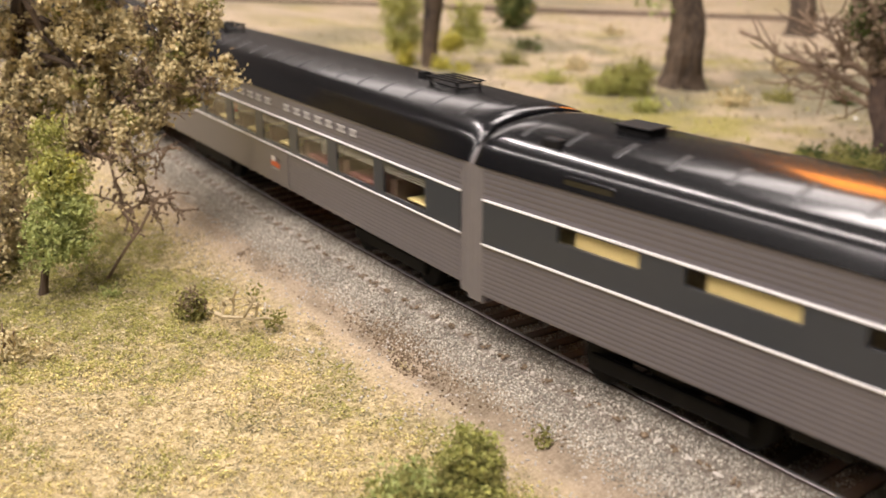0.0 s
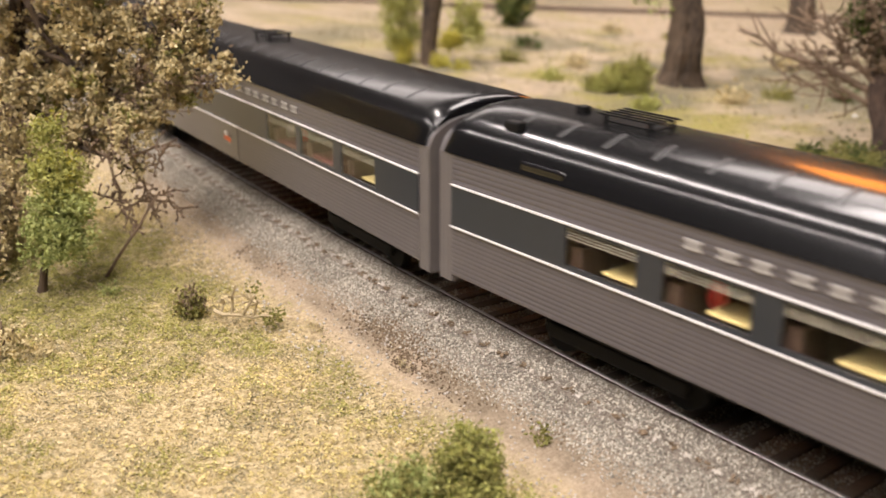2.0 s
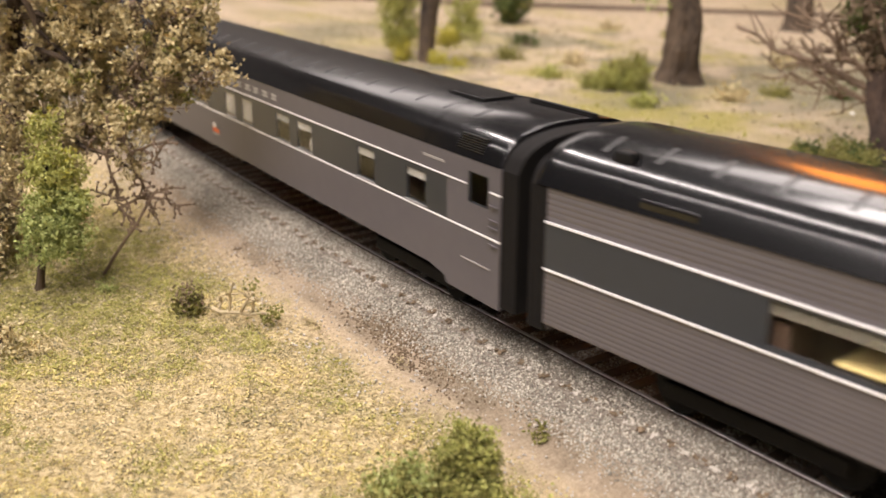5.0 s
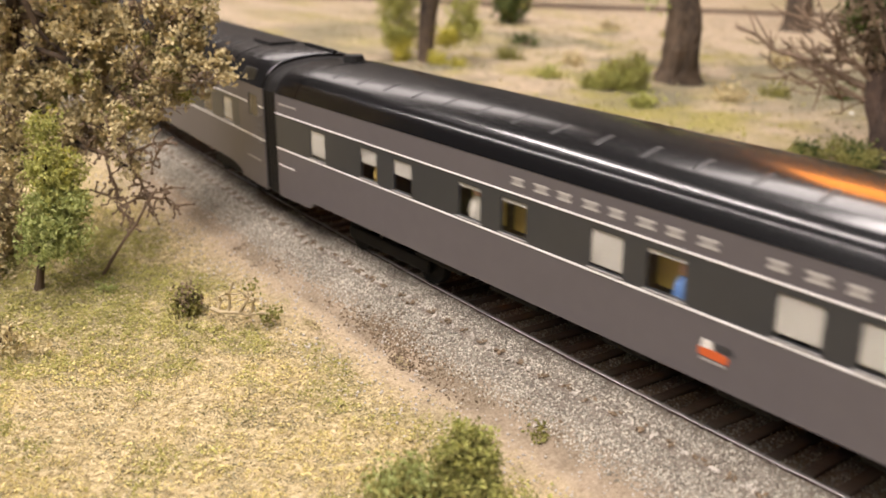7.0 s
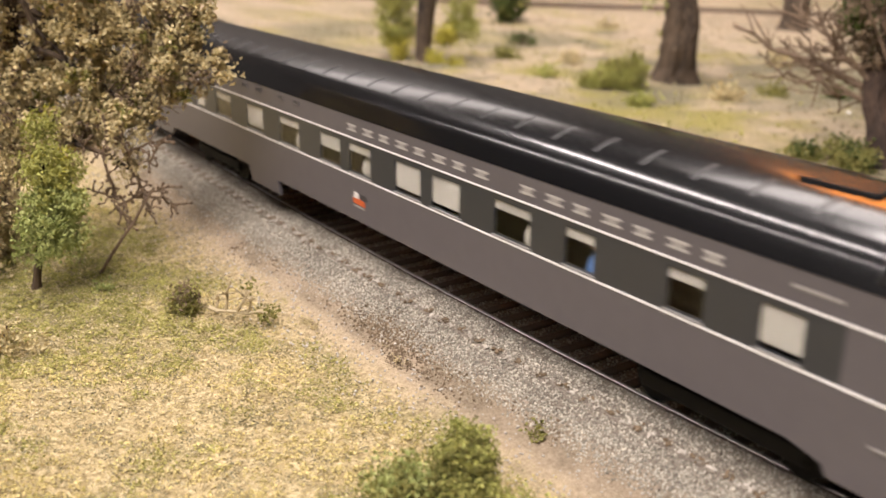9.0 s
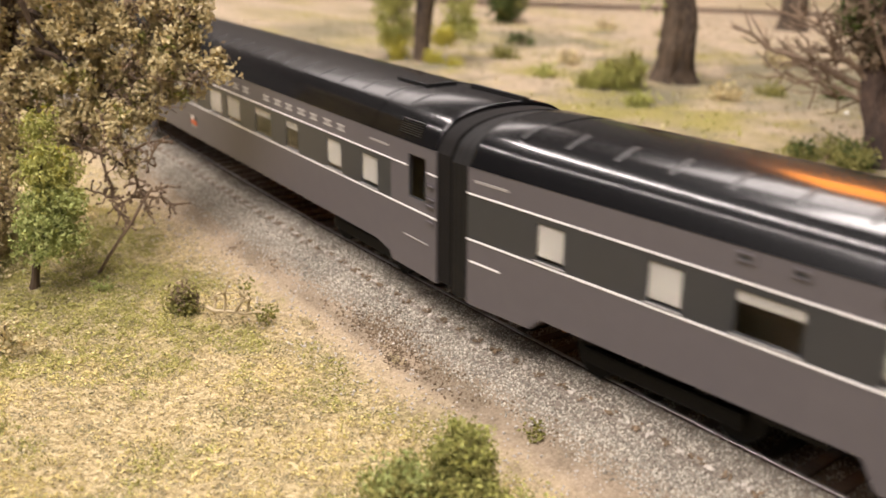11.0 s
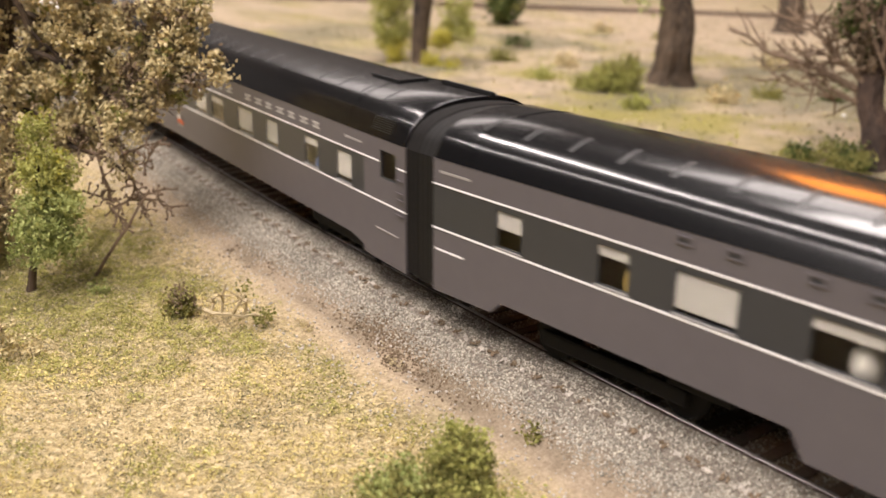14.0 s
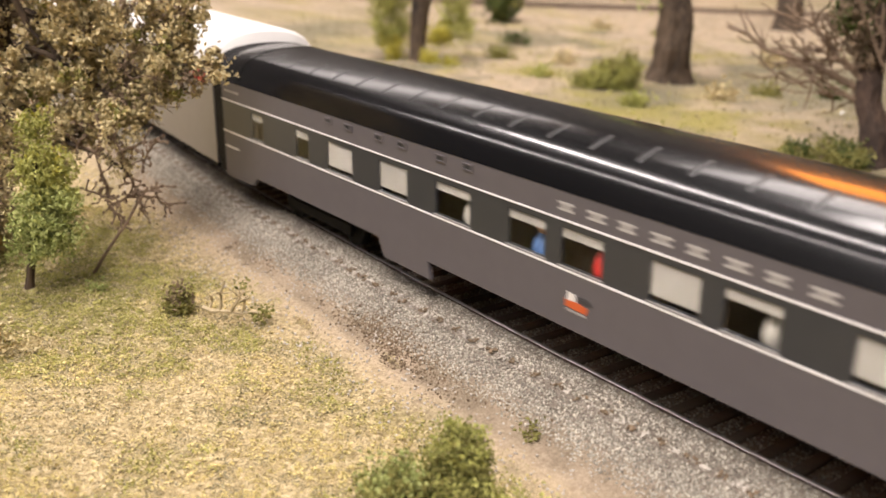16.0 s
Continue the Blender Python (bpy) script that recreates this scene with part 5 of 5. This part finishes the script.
def ballast():
    rng = np.random.default_rng(4)
    for lo, hi, n, r in ((-0.34, 0.10, 84000, 0.00025), (-0.95, -0.34, 11000, 0.0006)):
        s = rng.uniform(lo, hi, n)
        d = rng.choice([1.0, 1.0, 1.0, 0.0, -1.0], n)
        d = np.where(d > 0, 0.0092 + 0.0158 * rng.random(n) ** 0.9, np.where(d < 0, -0.0100 - 0.0185 * rng.random(n), rng.uniform(-0.0072, 0.0072, n)))
        d = d + rng.normal(size=n) * 0.0010 * (np.abs(d) > 0.022)
        d = np.where((np.abs(d) > 0.0072) & (np.abs(d) < 0.0090), np.sign(d) * 0.0100, d)
        x, y = along(s, d)
        size = r * (0.6 + 0.8 * rng.random(n))
        z = np.where((d > 0.0089) & (d < 0.0175), np.interp(d, [0.0089, 0.0100, 0.0145, 0.0175], [-0.0005, -0.0006, -0.0011, -0.0022]) + lumps(x, y, 300, 2.9) * 0.0004, height(x, y, d)) + size * 0.4
        scatter("ballast", x, y, z, size, BALLAST, 5, "loose grey and white ballast grains", "ballast")
    s = np.repeat(np.arange(-0.5, 0.12, 0.0062), 5)
    s = s + rng.normal(size=len(s)) * 0.0006
    d = 0.0163 + rng.normal(size=len(s)) * 0.0007
    x, y = along(s, d)
    sd = np.repeat(np.arange(-0.4969, 0.12, 0.0062), 9)
    sd = sd + rng.normal(size=len(sd)) * 0.0007
    dd = 0.0158 + rng.normal(size=len(sd)) * 0.0008
    xd, yd = along(sd, dd)
    scatter("tie_end_litter", xd, yd, np.full(len(sd), -0.0012), 0.0003 + 0.0004 * rng.random(len(sd)), DEADLEAF, 7, "dark litter between the sleeper ends", "litter", 0.6)
    sd, dd = rng.uniform(-0.34, 0.10, 26000), 0.0090 + 0.0062 * rng.random(26000) ** 1.3
    xd, yd = along(sd, dd)
    scatter("rail_dust", xd, yd, np.interp(dd, [0.0089, 0.0100, 0.0145, 0.0175], [-0.0005, -0.0006, -0.0011, -0.0022]) + 0.0001, 0.00012 + 0.00014 * rng.random(26000), DUST, 18, "brown dust and fine litter beside the rail", "litter", 0.8)
    scatter("tie_end_stones", x, y, np.full(len(s), -0.0013), 0.0003 + 0.00055 * rng.random(len(s)) ** 2, STONE, 6, "pale stones over the sleeper ends", "ballast")


ballast()


def turf():
    rng = np.random.default_rng(8)
    def layer(name, n, mat, seed, label, mask, lo, span, flat, stretch=1.0, start=0.031, lift=0.0):
        x, y = rng.uniform(-0.255, 0.0, n), rng.uniform(-0.118, 0.0, n)
        d = from_track(x, y)
        keep = (rng.random(n) < np.clip((d - start) / 0.018, 0, 1) * mask(x, y)) & (y > -0.12 + 1.36 * (x + 0.1))
        x, y, d = x[keep], y[keep], d[keep]
        size = (lo + span * rng.random(len(x)) ** 3) * 1.25
        pile = np.clip(lumps(x, y, 330, 4.4) * 0.7 + lumps(x, y, 800, 5.4) * 0.8 + 0.15, 0, 1) * lift
        scatter(name, x, y, height(x, y, d) + size * 0.4 + pile * rng.random(len(x)), size, mat, seed, label, "turf", flat, stretch, True)

    def clump(x, y, seed):
        return np.clip(lumps(x, y, 330, seed) * 2.5 + lumps(x, y, 800, seed + 1) * 2.5 + 0.65, 0.08, 1)

    layer("moss_turf", 330000, MOSS, 9, "olive green turf clumps", lambda x, y: np.clip(mossy(x, y) * 1.6, 0, 1) * clump(x, y, 4.4), 0.00012, 0.00030, 0.8, lift=0.0018)
    layer("yellow_turf", 230000, YELTURF, 13, "dry yellow turf clumps", lambda x, y: (1 - mossy(x, y)) * clump(x, y, 4.4) * np.clip(lumps(x, y, 50, 3.3) * 2.4 + 0.6, 0.15, 1), 0.00012, 0.00030, 0.8, lift=0.0016)
    layer("turf", 170000, TURF, 15, "fine tan and brown turf crumbs", lambda x, y: np.full(len(x), 0.55), 0.00010, 0.00028, 0.8, lift=0.0008)
    layer("dark_turf", 150000, GREYTURF, 19, "dark grey-olive turf crumbs", lambda x, y: np.clip(lumps(x, y, 420, 5.7) * 3 + 0.1 + 0.3 * mossy(x, y), 0, 1), 0.00012, 0.00024, 0.8, lift=0.0006)
    layer("straw", 26000, STRAW, 17, "fine dry straw fibres", lambda x, y: np.full(len(x), 0.5), 0.00016, 0.00020, 0.7, 2.2, 0.029)
    n = 5000
    x, y = rng.uniform(-0.30, 0.02, n), rng.uniform(-0.06, 0.0, n)
    d = from_track(x, y)
    keep = (d > 0.024) & (d < 0.045)
    x, y, d = x[keep], y[keep], d[keep]
    size = 0.00022 + 0.00030 * rng.random(len(x)) ** 2
    scatter("dirt_crumbs", x, y, height(x, y, d) + size * 0.4, size, STONE, 10, "fine tan dirt crumbs", "gravel")
    n = 6500
    s = rng.uniform(-0.19, -0.06, n)
    d = 0.0262 + 0.0022 * rng.normal(size=n) + 0.002 * np.sin(s * 60)
    x, y = along(s, d)
    keep = lumps(x, y, 60, 2.2) + 0.3 > rng.random(n) * 0.6
    x, y, d = x[keep], y[keep], d[keep]
    size = 0.00016 + 0.0003 * rng.random(len(x)) ** 2
    scatter("leaf_litter", x, y, height(x, y, d) + size * 0.4, size, DEADLEAF, 11, "dark brown litter along the ballast edge", "litter")
    for name, n, mat, seed, label, mask in (("turf", 9000, TURF, 12, "dry turf crumbs on the far ground", lambda x, y: 0.35 * (1 - far_olive_shade(x, y))), ("moss_turf", 16000, MOSS, 22, "mossy turf crumbs on the far ground", lambda x, y: far_moss(x, y) * (1 - far_olive_shade(x, y)) * 0.8),
                                            ("dark_turf", 16000, GREYTURF, 32, "dark grey-olive crumbs on the far ground", lambda x, y: far_olive_shade(x, y) * 0.8 + 0.05)):
        x, y = rng.uniform(-0.75, 0.0, n), rng.uniform(0.03, 0.62, n)
        d = from_track(x, y)
        keep = (d < -0.032) & (rng.random(n) < mask(x, y))
        x, y, d = x[keep], y[keep], d[keep]
        size = 0.0005 + 0.0010 * rng.random(len(x)) ** 2
        scatter(name, x, y, height(x, y, d) + size * 0.3, size, mat, seed, label, "turf")


turf()


def far_track():
    t = thing("far_railway_track", "distant rusty railway track on tan dirt", "track", kind="structure")
    a, b = Vector((-0.6524, 0.5632, -0.006)), Vector((-0.4204, 0.7129, -0.006))
    u = (b - a).normalized()
    n = Vector((-u.y, u.x, 0))
    for off in (-0.00825, 0.00825):
        bm = bmesh.new()
        p, q = a - u * 0.9 + n * off, b + u * 0.9 + n * off
        vs = [bm.verts.new(e + n * s * 0.0005 + Vector((0, 0, h))) for e in (p, q) for s, h in ((-1, 0), (1, 0), (1, 0.0021), (-1, 0.0021))]
        for k in range(4):
            bm.faces.new((vs[k], vs[(k + 1) % 4], vs[4 + (k + 1) % 4], vs[4 + k]))
        part("rail", bm, FARRAIL, t)
    me = finish(boxmesh(-1.3, 1.3, -15, 15, -1.4, 0.1, bevel=0.2), "sleeper")
    me.materials.append(DUSTY)
    turn = math.degrees(math.atan2(u.y, u.x))
    for k in range(90):
        ob = part("sleeper", me, DUSTY, t)
        c = a - u * 0.12 + u * (0.0062 * k)
        ob.matrix_basis = pose(c.x, c.y, c.z, 0, 0, turn)


far_track()


def sleepers():
    me = finish(boxmesh(-1.25, 1.25, -15, 15, -4.2, -2.2, bevel=0.25), "sleeper")
    me.materials.append(TIE)
    rng = random.Random(2)
    s = -1.0
    while s < 0.3:
        x, y, th = on_track(s)
        ob = part("sleeper", me, TIE, track)
        ob.matrix_basis = pose(x, y, 0, 0, 0, math.degrees(th) + rng.uniform(-1.2, 1.2))
        s += 0.0062


sleepers()

# ---- the room that closes the place ----
def room():
    for name, a in (("wall_north", (-3000, 2000, 2400, 2450, -1000, 2200)), ("wall_south", (-3000, 2000, -2850, -2800, -1000, 2200)), ("wall_west", (-3050, -3000, -2800, 2400, -1000, 2200)), ("wall_east", (2000, 2050, -2800, 2400, -1000, 2200))):
        me = finish(boxmesh(*a), name)
        me.materials.append(PLASTER)
        tagged(new(name, me), "plain painted room wall", "wall", kind="structure")
    for name, a, mat, label in (("floor", (-3000, 2000, -2800, 2400, -1050, -1000), CARPET, "dark carpeted room floor"), ("fascia", (-3000, 2000, -318, -300, -1000, -4), FASCIA, "dark board along the edge of the layout")):
        me = finish(boxmesh(*a), name)
        me.materials.append(mat)
        tagged(new(name, me), label, name, kind="structure")
    me = finish(boxmesh(-3050, 2050, -2850, 2450, 2200, 2250), "ceiling")
    me.materials.append(CEIL)
    tagged(new("ceiling", me), "plain ceiling above the layout", "ceiling", kind="structure")
    for lx, ly, lz, turn, sx, sy, watts in LIGHTS:
        f = thing("ceiling_light", "long suspended fluorescent light fitting", "ceiling light", "ceiling lights")
        f.matrix_basis = pose(lx, ly, lz, 0, 0, turn)
        part("housing", boxmesh(-sx * 500 - 20, sx * 500 + 20, -sy * 500 - 20, sy * 500 + 20, 8, 70, bevel=6), FIXTURE, f)
        for u in (-0.4, 0.4):
            part("hanger", boxmesh(u * sx * 1000 - 4, u * sx * 1000 + 4, -4, 4, 70, 2200 - lz * 1000), FIXTURE, f)


room()


def orange_panel():
    # Unseen glowing panel, added to give the roofs their orange streak.
    t = thing("orange_panel", "unseen orange glowing panel added on the far room wall", "sign")
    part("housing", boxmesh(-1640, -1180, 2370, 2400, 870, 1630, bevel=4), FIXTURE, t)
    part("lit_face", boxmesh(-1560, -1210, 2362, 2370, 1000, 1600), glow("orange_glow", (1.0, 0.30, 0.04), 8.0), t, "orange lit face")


orange_panel()


def motions():
    times = [0.5 * k for k in range(33)]
    for car, s in CARS:
        walk(car, [(t, car_pose(s + SPEED * t + LAG.get(t, 0))) for t in times])
    turn = math.degrees(SPEED / 0.0052)
    for w, u in WHEELS:
        walk(w, [(k / 15, pose(u * MM, 0, 5.2 * MM, 0, turn * k / 15, 0)) for k in range(241)])


motions()
